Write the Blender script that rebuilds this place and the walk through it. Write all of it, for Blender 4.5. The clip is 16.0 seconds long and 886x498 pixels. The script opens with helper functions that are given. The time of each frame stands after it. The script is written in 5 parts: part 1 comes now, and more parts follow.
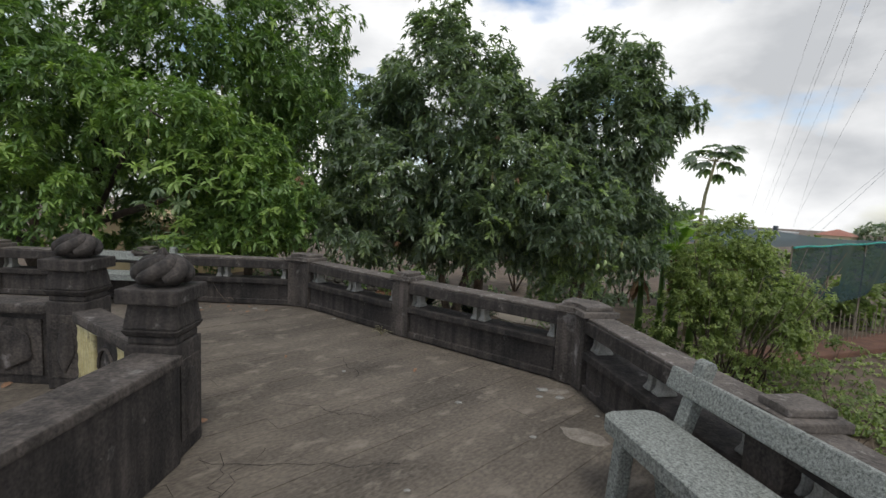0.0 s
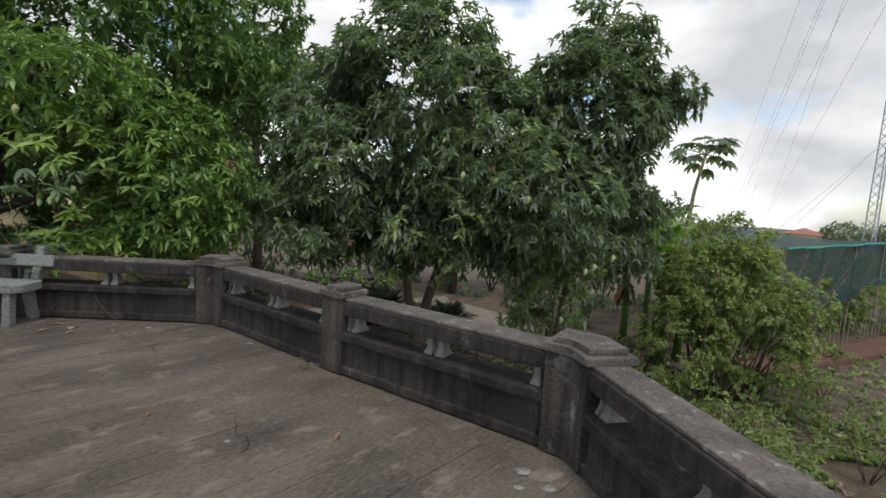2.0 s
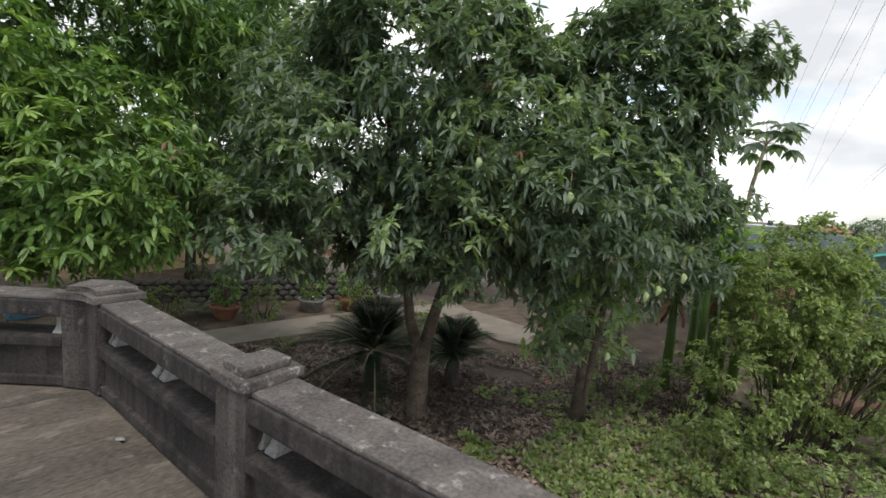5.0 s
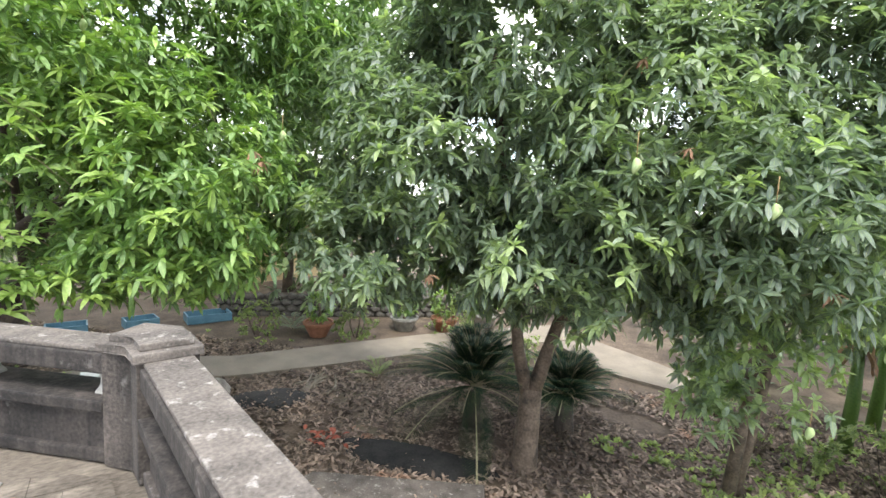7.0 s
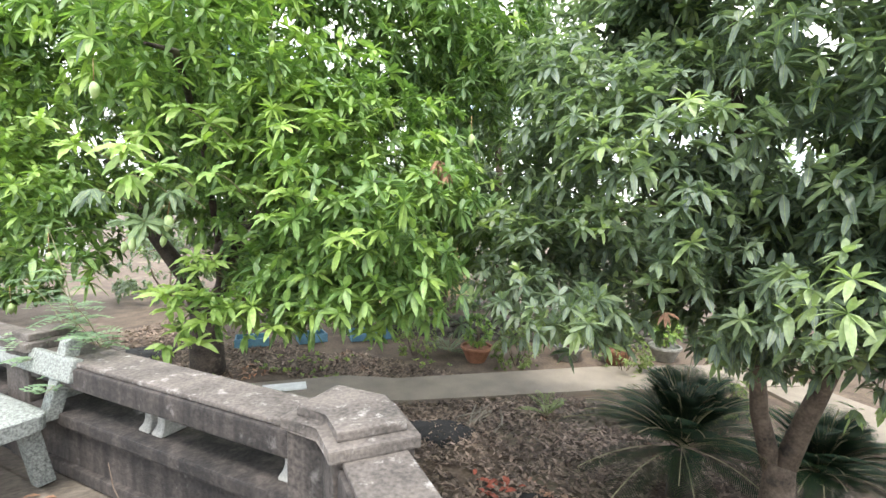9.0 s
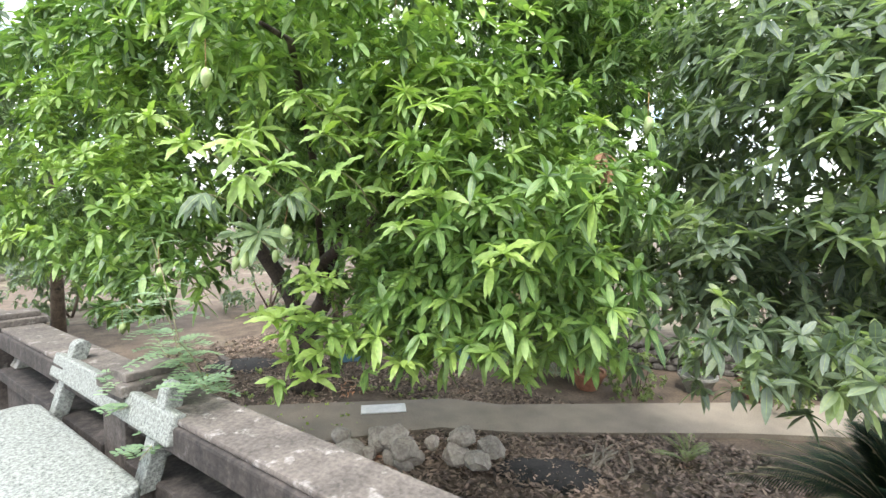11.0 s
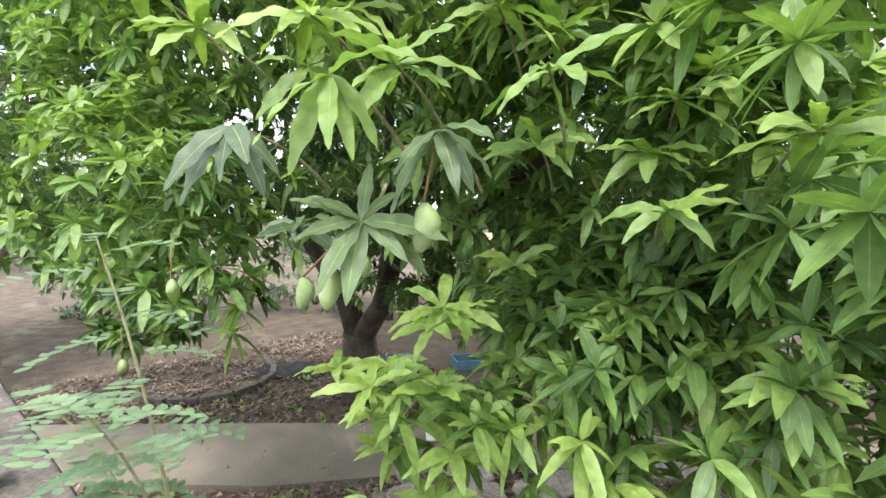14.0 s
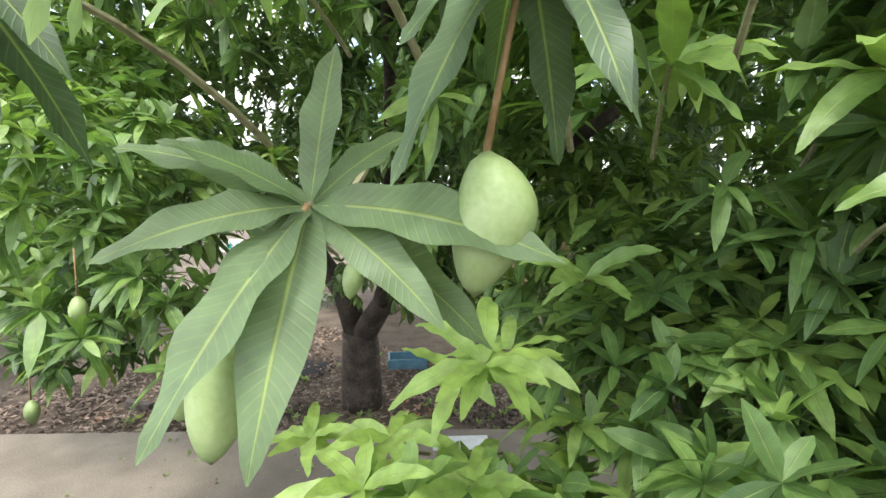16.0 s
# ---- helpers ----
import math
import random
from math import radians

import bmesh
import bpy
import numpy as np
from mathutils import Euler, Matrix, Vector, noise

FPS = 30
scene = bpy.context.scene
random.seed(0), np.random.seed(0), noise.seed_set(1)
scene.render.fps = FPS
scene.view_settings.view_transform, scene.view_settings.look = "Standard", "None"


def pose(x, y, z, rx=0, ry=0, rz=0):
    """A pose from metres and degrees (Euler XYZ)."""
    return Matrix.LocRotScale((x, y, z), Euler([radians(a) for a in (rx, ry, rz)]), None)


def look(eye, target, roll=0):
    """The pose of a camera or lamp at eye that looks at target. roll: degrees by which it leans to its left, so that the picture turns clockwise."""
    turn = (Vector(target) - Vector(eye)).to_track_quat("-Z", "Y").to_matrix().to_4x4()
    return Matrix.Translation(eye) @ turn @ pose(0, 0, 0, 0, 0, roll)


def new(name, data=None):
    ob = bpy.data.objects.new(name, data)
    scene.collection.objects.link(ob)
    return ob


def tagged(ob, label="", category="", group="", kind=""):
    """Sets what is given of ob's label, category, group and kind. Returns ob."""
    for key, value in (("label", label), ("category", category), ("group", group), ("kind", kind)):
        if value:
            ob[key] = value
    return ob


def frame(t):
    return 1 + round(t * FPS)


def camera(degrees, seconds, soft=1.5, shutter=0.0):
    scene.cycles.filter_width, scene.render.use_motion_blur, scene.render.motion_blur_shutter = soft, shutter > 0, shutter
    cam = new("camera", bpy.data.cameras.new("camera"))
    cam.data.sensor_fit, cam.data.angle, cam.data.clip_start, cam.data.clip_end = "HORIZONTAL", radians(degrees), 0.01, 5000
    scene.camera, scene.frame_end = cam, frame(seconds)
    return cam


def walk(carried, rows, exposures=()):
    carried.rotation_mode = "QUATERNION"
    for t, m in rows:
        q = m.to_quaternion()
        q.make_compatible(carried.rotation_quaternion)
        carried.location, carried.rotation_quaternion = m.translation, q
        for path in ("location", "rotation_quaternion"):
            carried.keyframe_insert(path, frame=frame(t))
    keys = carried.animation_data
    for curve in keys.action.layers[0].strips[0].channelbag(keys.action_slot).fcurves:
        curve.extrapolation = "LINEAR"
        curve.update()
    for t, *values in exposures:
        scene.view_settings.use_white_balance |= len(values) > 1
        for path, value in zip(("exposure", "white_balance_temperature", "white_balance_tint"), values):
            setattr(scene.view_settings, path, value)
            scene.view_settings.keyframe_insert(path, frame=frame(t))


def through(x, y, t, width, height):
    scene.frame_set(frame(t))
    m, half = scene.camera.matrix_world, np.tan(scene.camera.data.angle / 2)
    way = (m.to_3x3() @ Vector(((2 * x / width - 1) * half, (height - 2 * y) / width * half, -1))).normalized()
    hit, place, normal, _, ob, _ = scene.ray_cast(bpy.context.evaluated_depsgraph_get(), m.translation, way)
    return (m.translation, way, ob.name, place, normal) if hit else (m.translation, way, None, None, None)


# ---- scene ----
cam = camera(87.0, 16.0)
PATH = [
    (0, (0.443, 1.467, 1.61), (0.357, 3.455, 1.405), 2.7),
    (0.5, (0.547, 1.818, 1.601), (0.483, 3.806, 1.394), 2.8),
    (1, (0.564, 2.179, 1.588), (0.525, 4.167, 1.374), 2.9),
    (1.5, (0.597, 2.506, 1.578), (0.573, 4.494, 1.359), 3.0),
    (2, (0.638, 2.882, 1.575), (0.649, 4.869, 1.352), 3.5),
    (2.5, (0.704, 3.215, 1.565), (0.728, 5.202, 1.338), 3.5),
    (3, (0.752, 3.473, 1.519), (0.767, 5.462, 1.307), 3.0),
    (5.3, (0.671, 5.042, 1.604), (0.608, 7.025, 1.349), 3.9),
    (5.5, (0.637, 5.164, 1.586), (0.557, 7.146, 1.332), 3.9),
    (6, (0.515, 5.454, 1.593), (0.366, 7.433, 1.339), 3.8),
    (6.5, (0.378, 5.706, 1.58), (0.099, 7.672, 1.338), 3.5),
    (7, (0.238, 5.989, 1.592), (-0.176, 7.932, 1.365), 3.0),
    (7.5, (0.043, 6.213, 1.572), (-0.542, 8.113, 1.353), 2.3),
    (8, (-0.195, 6.383, 1.557), (-0.957, 8.221, 1.357), 1.8),
    (8.5, (-0.439, 6.584, 1.547), (-1.346, 8.357, 1.363), 1.6),
    (9, (-0.682, 6.753, 1.533), (-1.651, 8.494, 1.355), 1.3),
    (9.5, (-0.929, 6.868, 1.536), (-1.997, 8.552, 1.38), 1.2),
    (9.7, (-1.012, 6.899, 1.537), (-2.128, 8.552, 1.39), 1.2),
    (11.8, (-2.002, 7.395, 1.451), (-3.289, 8.92, 1.314), 0.5),
    (12, (-2.118, 7.453, 1.457), (-3.416, 8.969, 1.318), 0.6),
    (12.5, (-2.403, 7.577, 1.446), (-3.726, 9.07, 1.304), 0.7),
    (13, (-2.69, 7.649, 1.441), (-4.032, 9.125, 1.294), 0.6),
    (13.5, (-2.924, 7.738, 1.417), (-4.291, 9.19, 1.266), 0.9),
    (14, (-3.134, 7.897, 1.42), (-4.512, 9.337, 1.258), 1.0),
    (14.5, (-3.33, 8.006, 1.406), (-4.712, 9.441, 1.23), 1.0),
    (15, (-3.481, 8.112, 1.408), (-4.865, 9.544, 1.22), 0.8),
    (15.5, (-3.606, 8.239, 1.406), (-4.989, 9.669, 1.201), 0.8),
    (16, (-3.671, 8.345, 1.399), (-5.052, 9.777, 1.195), 0.6),
]
EXPOSURES = [(0, 0.24), (3, 0.38), (5.5, 1.04), (6, 1.58), (7, 2.3), (9, 2.4), (12, 2.2), (16, 2.05)]
walk(cam, [(t, look(eye, target, roll)) for t, eye, target, roll in PATH], EXPOSURES)

# ---- world and sun ----
SUN_UP, SUN_TURN = radians(64), radians(200)
world = bpy.data.worlds.new("world")
scene.world = world
world.use_nodes = True
wn, wl = world.node_tree.nodes, world.node_tree.links
wn.clear()
sky = wn.new("ShaderNodeTexSky")
sky.sky_type = "NISHITA"
sky.sun_disc = False
sky.sun_elevation, sky.sun_rotation = SUN_UP, SUN_TURN
coord = wn.new("ShaderNodeTexCoord")
flat = wn.new("ShaderNodeMapping")
flat.inputs["Scale"].default_value = (1.0, 1.0, 1.9)
puff = wn.new("ShaderNodeTexNoise")
puff.inputs["Scale"].default_value, puff.inputs["Detail"].default_value = 3.4, 9
cover = wn.new("ShaderNodeValToRGB")
cover.color_ramp.elements[0].position, cover.color_ramp.elements[1].position = 0.37, 0.5
shade = wn.new("ShaderNodeTexNoise")
shade.inputs["Scale"].default_value, shade.inputs["Detail"].default_value = 2.6, 10
greys = wn.new("ShaderNodeValToRGB")
greys.color_ramp.elements[0].position, greys.color_ramp.elements[1].position = 0.36, 0.62
greys.color_ramp.elements[0].color, greys.color_ramp.elements[1].color = (3.3, 3.4, 3.55, 1), (6.6, 6.6, 6.6, 1)
mix = wn.new("ShaderNodeMixRGB")
back = wn.new("ShaderNodeBackground")
back.inputs["Strength"].default_value = 0.15
wout = wn.new("ShaderNodeOutputWorld")
wl.new(coord.outputs["Generated"], flat.inputs["Vector"])
wl.new(flat.outputs["Vector"], puff.inputs["Vector"])
wl.new(flat.outputs["Vector"], shade.inputs["Vector"])
wl.new(puff.outputs["Fac"], cover.inputs["Fac"])
wl.new(shade.outputs["Fac"], greys.inputs["Fac"])
wl.new(cover.outputs["Color"], mix.inputs["Fac"])
wl.new(sky.outputs["Color"], mix.inputs["Color1"])
wl.new(greys.outputs["Color"], mix.inputs["Color2"])
wl.new(mix.outputs["Color"], back.inputs["Color"])
wl.new(back.outputs["Background"], wout.inputs["Surface"])
sun = new("sun", bpy.data.lights.new("sun", "SUN"))
sun.data.energy, sun.data.angle, sun.data.color = 1.0, radians(12), (1.0, 0.97, 0.92)
sun.matrix_world = look((0, 0, 30), (30 * math.sin(-SUN_TURN) * -1 * math.cos(SUN_UP), -30 * math.cos(SUN_TURN) * math.cos(SUN_UP), 30 - 30 * math.sin(SUN_UP)))


# ---- materials ----
def material(name, dark, light, scale=6.0, rough=0.85, bump=0.3, fine=60.0, spot=None, spot_at=0.62, spot_scale=1.5, metal=0.0, streak=0.0, grain=None):
    m = bpy.data.materials.new(name)
    m.use_nodes = True
    n, l = m.node_tree.nodes, m.node_tree.links
    b = n["Principled BSDF"]
    b.inputs["Roughness"].default_value, b.inputs["Metallic"].default_value = rough, metal
    tc = n.new("ShaderNodeTexCoord")
    big = n.new("ShaderNodeTexNoise")
    big.inputs["Scale"].default_value, big.inputs["Detail"].default_value = scale, 8
    small = n.new("ShaderNodeTexNoise")
    small.inputs["Scale"].default_value, small.inputs["Detail"].default_value = fine, 4
    both = n.new("ShaderNodeMath")
    both.operation = "MULTIPLY_ADD"
    both.inputs[1].default_value = 0.45
    l.new(small.outputs["Fac"], both.inputs[0])
    half = n.new("ShaderNodeMath")
    half.operation = "MULTIPLY"
    half.inputs[1].default_value = 0.55
    l.new(big.outputs["Fac"], half.inputs[0])
    l.new(half.outputs[0], both.inputs[2])
    ramp = n.new("ShaderNodeValToRGB")
    ramp.color_ramp.elements[0].position, ramp.color_ramp.elements[1].position = 0.36, 0.64
    ramp.color_ramp.elements[0].color, ramp.color_ramp.elements[1].color = (*dark, 1), (*light, 1)
    l.new(both.outputs[0], ramp.inputs["Fac"])
    colour = ramp.outputs["Color"]
    place = tc.outputs["Object"]
    if grain:
        gm = n.new("ShaderNodeMapping")
        gm.vector_type = "TEXTURE"
        gm.inputs["Rotation"].default_value = (0, 0, radians(grain[0]))
        gm.inputs["Scale"].default_value = (grain[1], grain[2], 1)
        l.new(place, gm.inputs["Vector"])
        place = gm.outputs["Vector"]
    for tex in (big, small):
        l.new(place, tex.inputs["Vector"])
    if spot:
        st = n.new("ShaderNodeTexNoise")
        st.inputs["Scale"].default_value, st.inputs["Detail"].default_value = spot_scale, 9
        st.inputs["Roughness"].default_value = 0.65
        l.new(place, st.inputs["Vector"])
        sr = n.new("ShaderNodeValToRGB")
        sr.color_ramp.elements[0].position, sr.color_ramp.elements[1].position = spot_at - 0.06, spot_at + 0.06
        l.new(st.outputs["Fac"], sr.inputs["Fac"])
        mx = n.new("ShaderNodeMixRGB")
        mx.inputs["Color2"].default_value = (*spot, 1)
        l.new(sr.outputs["Color"], mx.inputs["Fac"])
        l.new(colour, mx.inputs["Color1"])
        colour = mx.outputs["Color"]
    if streak:
        mp = n.new("ShaderNodeMapping")
        mp.inputs["Scale"].default_value = (9, 9, 0.7)
        sk = n.new("ShaderNodeTexNoise")
        sk.inputs["Scale"].default_value, sk.inputs["Detail"].default_value = 1.6, 6
        l.new(tc.outputs["Object"], mp.inputs["Vector"])
        l.new(mp.outputs["Vector"], sk.inputs["Vector"])
        kr = n.new("ShaderNodeMapRange")
        kr.inputs["From Min"].default_value, kr.inputs["From Max"].default_value = 0.36, 0.62
        kr.inputs["To Min"].default_value, kr.inputs["To Max"].default_value = 1 - streak, 1 + 0.7 * streak
        l.new(sk.outputs["Fac"], kr.inputs["Value"])
        ml = n.new("ShaderNodeMixRGB")
        ml.blend_type = "MULTIPLY"
        ml.inputs["Fac"].default_value = 1
        l.new(colour, ml.inputs["Color1"])
        l.new(kr.outputs[0], ml.inputs["Color2"])
        colour = ml.outputs["Color"]
    l.new(colour, b.inputs["Base Color"])
    bp = n.new("ShaderNodeBump")
    bp.inputs["Strength"].default_value, bp.inputs["Distance"].default_value = bump, 0.02
    l.new(both.outputs[0], bp.inputs["Height"])
    l.new(bp.outputs["Normal"], b.inputs["Normal"])
    return m


def speckled(m, least=0.35, most=1.55):
    """Each loose piece of a joined mesh gets a shade of its own."""
    n, l = m.node_tree.nodes, m.node_tree.links
    b = n["Principled BSDF"]
    came = b.inputs["Base Color"].links[0].from_socket
    geo = n.new("ShaderNodeNewGeometry")
    span = n.new("ShaderNodeMapRange")
    span.inputs["To Min"].default_value, span.inputs["To Max"].default_value = least, most
    l.new(geo.outputs["Random Per Island"], span.inputs["Value"])
    mul = n.new("ShaderNodeMixRGB")
    mul.blend_type = "MULTIPLY"
    mul.inputs["Fac"].default_value = 1
    l.new(came, mul.inputs["Color1"])
    l.new(span.outputs[0], mul.inputs["Color2"])
    l.new(mul.outputs["Color"], b.inputs["Base Color"])


def leaf_material(name, deep, mid, young, rough=0.42, through=0.3, sheen=0.85):
    """Leaf: colour by its age, midrib and side veins, light through the blade."""
    m = bpy.data.materials.new(name)
    m.use_nodes = True
    n, l = m.node_tree.nodes, m.node_tree.links
    b, out = n["Principled BSDF"], n["Material Output"]
    age = n.new("ShaderNodeAttribute")
    age.attribute_name = "age"
    geo = n.new("ShaderNodeNewGeometry")
    jit = n.new("ShaderNodeMath")
    jit.operation = "MULTIPLY_ADD"
    jit.inputs[1].default_value = 0.28
    l.new(geo.outputs["Random Per Island"], jit.inputs[0])
    l.new(age.outputs["Fac"], jit.inputs[2])
    ramp = n.new("ShaderNodeValToRGB")
    e = ramp.color_ramp.elements
    e[0].position, e[0].color = 0.1, (*deep, 1)
    e[1].position, e[1].color = 1.1, (*young, 1)
    k = ramp.color_ramp.elements.new(0.55)
    k.color = (*mid, 1)
    l.new(jit.outputs[0], ramp.inputs["Fac"])
    uv = n.new("ShaderNodeUVMap")
    sep = n.new("ShaderNodeSeparateXYZ")
    l.new(uv.outputs["UV"], sep.inputs[0])
    mid_d = n.new("ShaderNodeMath")
    mid_d.operation = "ABSOLUTE"
    sub = n.new("ShaderNodeMath")
    sub.operation = "SUBTRACT"
    sub.inputs[1].default_value = 0.5
    l.new(sep.outputs["X"], sub.inputs[0])
    l.new(sub.outputs[0], mid_d.inputs[0])
    rib = n.new("ShaderNodeMapRange")
    rib.inputs["From Min"].default_value, rib.inputs["From Max"].default_value = 0.012, 0.045
    rib.inputs["To Min"].default_value, rib.inputs["To Max"].default_value = 0.75, 0.0
    l.new(mid_d.outputs[0], rib.inputs["Value"])
    slope = n.new("ShaderNodeMath")
    slope.operation = "MULTIPLY_ADD"
    slope.inputs[1].default_value = -0.16
    l.new(mid_d.outputs[0], slope.inputs[0])
    l.new(sep.outputs["Y"], slope.inputs[2])
    vein = n.new("ShaderNodeMath")
    vein.operation = "PINGPONG"
    vein.inputs[1].default_value = 0.021
    l.new(slope.outputs[0], vein.inputs[0])
    vr = n.new("ShaderNodeMapRange")
    vr.inputs["From Min"].default_value, vr.inputs["From Max"].default_value = 0.0, 0.007
    vr.inputs["To Min"].default_value, vr.inputs["To Max"].default_value = 0.16, 0.0
    l.new(vein.outputs[0], vr.inputs["Value"])
    mx = n.new("ShaderNodeMath")
    mx.operation = "MAXIMUM"
    l.new(rib.outputs[0], mx.inputs[0])
    l.new(vr.outputs[0], mx.inputs[1])
    tint = n.new("ShaderNodeMixRGB")
    tint.inputs["Color2"].default_value = (0.32, 0.4, 0.12, 1)
    l.new(mx.outputs[0], tint.inputs["Fac"])
    l.new(ramp.outputs["Color"], tint.inputs["Color1"])
    tc = n.new("ShaderNodeTexCoord")
    blot = n.new("ShaderNodeTexNoise")
    blot.inputs["Scale"].default_value, blot.inputs["Detail"].default_value = 30, 5
    l.new(tc.outputs["Object"], blot.inputs["Vector"])
    br = n.new("ShaderNodeMapRange")
    br.inputs["From Min"].default_value, br.inputs["From Max"].default_value = 0.3, 0.7
    br.inputs["To Min"].default_value, br.inputs["To Max"].default_value = 0.75, 1.2
    l.new(blot.outputs["Fac"], br.inputs["Value"])
    mul = n.new("ShaderNodeMixRGB")
    mul.blend_type = "MULTIPLY"
    mul.inputs["Fac"].default_value = 1
    l.new(tint.outputs["Color"], mul.inputs["Color1"])
    l.new(br.outputs[0], mul.inputs["Color2"])
    l.new(mul.outputs["Color"], b.inputs["Base Color"])
    b.inputs["Roughness"].default_value = rough
    b.inputs["Specular IOR Level"].default_value = sheen
    bp = n.new("ShaderNodeBump")
    bp.inputs["Strength"].default_value, bp.inputs["Distance"].default_value = 0.35, 0.004
    l.new(mx.outputs[0], bp.inputs["Height"])
    l.new(bp.outputs["Normal"], b.inputs["Normal"])
    tr = n.new("ShaderNodeBsdfTranslucent")
    bright = n.new("ShaderNodeMixRGB")
    bright.blend_type = "MULTIPLY"
    bright.inputs["Fac"].default_value = 1
    bright.inputs["Color2"].default_value = (1.2, 1.35, 0.7, 1)
    l.new(mul.outputs["Color"], bright.inputs["Color1"])
    l.new(bright.outputs["Color"], tr.inputs["Color"])
    ms = n.new("ShaderNodeMixShader")
    ms.inputs["Fac"].default_value = through
    l.new(b.outputs["BSDF"], ms.inputs[1])
    l.new(tr.outputs["BSDF"], ms.inputs[2])
    l.new(ms.outputs["Shader"], out.inputs["Surface"])
    return m


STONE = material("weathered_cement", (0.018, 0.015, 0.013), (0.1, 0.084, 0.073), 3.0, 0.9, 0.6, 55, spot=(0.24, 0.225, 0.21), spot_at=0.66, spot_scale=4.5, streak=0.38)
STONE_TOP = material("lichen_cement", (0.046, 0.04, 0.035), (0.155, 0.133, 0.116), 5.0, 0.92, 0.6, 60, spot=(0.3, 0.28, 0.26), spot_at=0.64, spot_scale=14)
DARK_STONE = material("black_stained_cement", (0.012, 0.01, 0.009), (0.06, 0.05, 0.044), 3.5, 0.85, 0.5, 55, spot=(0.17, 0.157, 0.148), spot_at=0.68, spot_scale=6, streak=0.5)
DECK = material("worn_cement_floor", (0.05, 0.041, 0.031), (0.165, 0.138, 0.108), 1.6, 0.78, 0.7, 38, spot=(0.2, 0.17, 0.136), spot_at=0.61, spot_scale=5.0, grain=(47, 1.5, 0.8))
PALE = material("pale_baluster_paint", (0.15, 0.15, 0.135), (0.34, 0.33, 0.3), 12, 0.8, 0.3, 90)
GRANITE = material("grey_terrazzo", (0.05, 0.055, 0.05), (0.34, 0.36, 0.33), 75, 0.7, 0.3, 260)
SOIL = material("soil_with_leaf_litter", (0.055, 0.039, 0.028), (0.165, 0.122, 0.087), 2.0, 0.95, 0.6, 18, spot=(0.235, 0.2, 0.14), spot_at=0.62, spot_scale=0.25)
CONCRETE = material("path_concrete", (0.165, 0.138, 0.108), (0.275, 0.235, 0.185), 1.5, 0.85, 0.3, 40, spot=(0.2, 0.17, 0.14), spot_at=0.64, spot_scale=2.5)
# darker bark colours for the large mango and the cycad trunks
BARK_DARK = material("dark_bark", (0.02, 0.015, 0.012), (0.09, 0.07, 0.055), 4, 0.9, 0.8, 30, spot=(0.17, 0.14, 0.11), spot_at=0.62, spot_scale=2.0)
BARK = material("mango_bark", (0.055, 0.04, 0.03), (0.18, 0.135, 0.1), 5, 0.9, 0.8, 30, spot=(0.02, 0.017, 0.015), spot_at=0.6, spot_scale=2.0)
TWIG = material("young_twig", (0.18, 0.17, 0.09), (0.36, 0.33, 0.2), 12, 0.8, 0.4, 60)
DRY = material("dry_brown_leaf", (0.16, 0.085, 0.05), (0.36, 0.21, 0.125), 12, 0.9, 0.4, 60)
LEAF_BRIGHT = leaf_material("bright_mango_leaf", (0.06, 0.12, 0.045), (0.15, 0.26, 0.07), (0.31, 0.44, 0.105), 0.47, 0.32, 0.65)
LEAF_DARK = leaf_material("dark_mango_leaf", (0.1, 0.145, 0.11), (0.175, 0.23, 0.16), (0.31, 0.4, 0.17), 0.46, 0.46)
LEAF_OLD = leaf_material("old_mango_leaf", (0.055, 0.095, 0.05), (0.11, 0.17, 0.08), (0.26, 0.36, 0.11), 0.5, 0.28, 0.6)


# ---- building helpers ----
def finish(ob, mat, smooth=False):
    if mat:
        ob.data.materials.append(mat)
    if smooth:
        ob.data.polygons.foreach_set("use_smooth", [True] * len(ob.data.polygons))
    return ob


def thing(name, at, label, category, group="", kind=""):
    ob = new(name)
    ob.location = at
    return tagged(ob, label, category, group, kind)


def part(name, bm, mat, parent=None, label="", smooth=False):
    """Links a bmesh, made in the parent's space, as one mesh object."""
    me = bpy.data.meshes.new(name)
    bm.to_mesh(me)
    bm.free()
    ob = finish(new(name, me), mat, smooth)
    if parent:
        ob.parent = parent
    if label:
        ob["label"] = label
    return ob


def bevelled(bm, width, segments=2):
    bmesh.ops.bevel(bm, geom=list(bm.edges), offset=width, segments=segments, profile=0.6, affect="EDGES", clamp_overlap=True)
    return bm


def box(bm, x0, y0, z0, x1, y1, z1, m=None):
    vs = [bm.verts.new((x, y, z)) for z in (z0, z1) for x, y in ((x0, y0), (x1, y0), (x1, y1), (x0, y1))]
    for f in ((3, 2, 1, 0), (4, 5, 6, 7), (0, 1, 5, 4), (1, 2, 6, 5), (2, 3, 7, 6), (3, 0, 4, 7)):
        bm.faces.new([vs[i] for i in f])
    if m:
        for v in vs:
            v.co = m @ v.co
    return bm


def prism(bm, poly, z0, z1):
    """An upright prism over a plan polygon (counter-clockwise)."""
    low = [bm.verts.new((x, y, z0)) for x, y in poly]
    top = [bm.verts.new((x, y, z1)) for x, y in poly]
    bm.faces.new(low[::-1])
    bm.faces.new(top)
    for i in range(len(poly)):
        j = (i + 1) % len(poly)
        bm.faces.new((low[i], low[j], top[j], top[i]))
    return bm


def rounded_box(x0, y0, z0, x1, y1, z1, r=0.006, seg=2):
    return bevelled(box(bmesh.new(), x0, y0, z0, x1, y1, z1), r, seg)


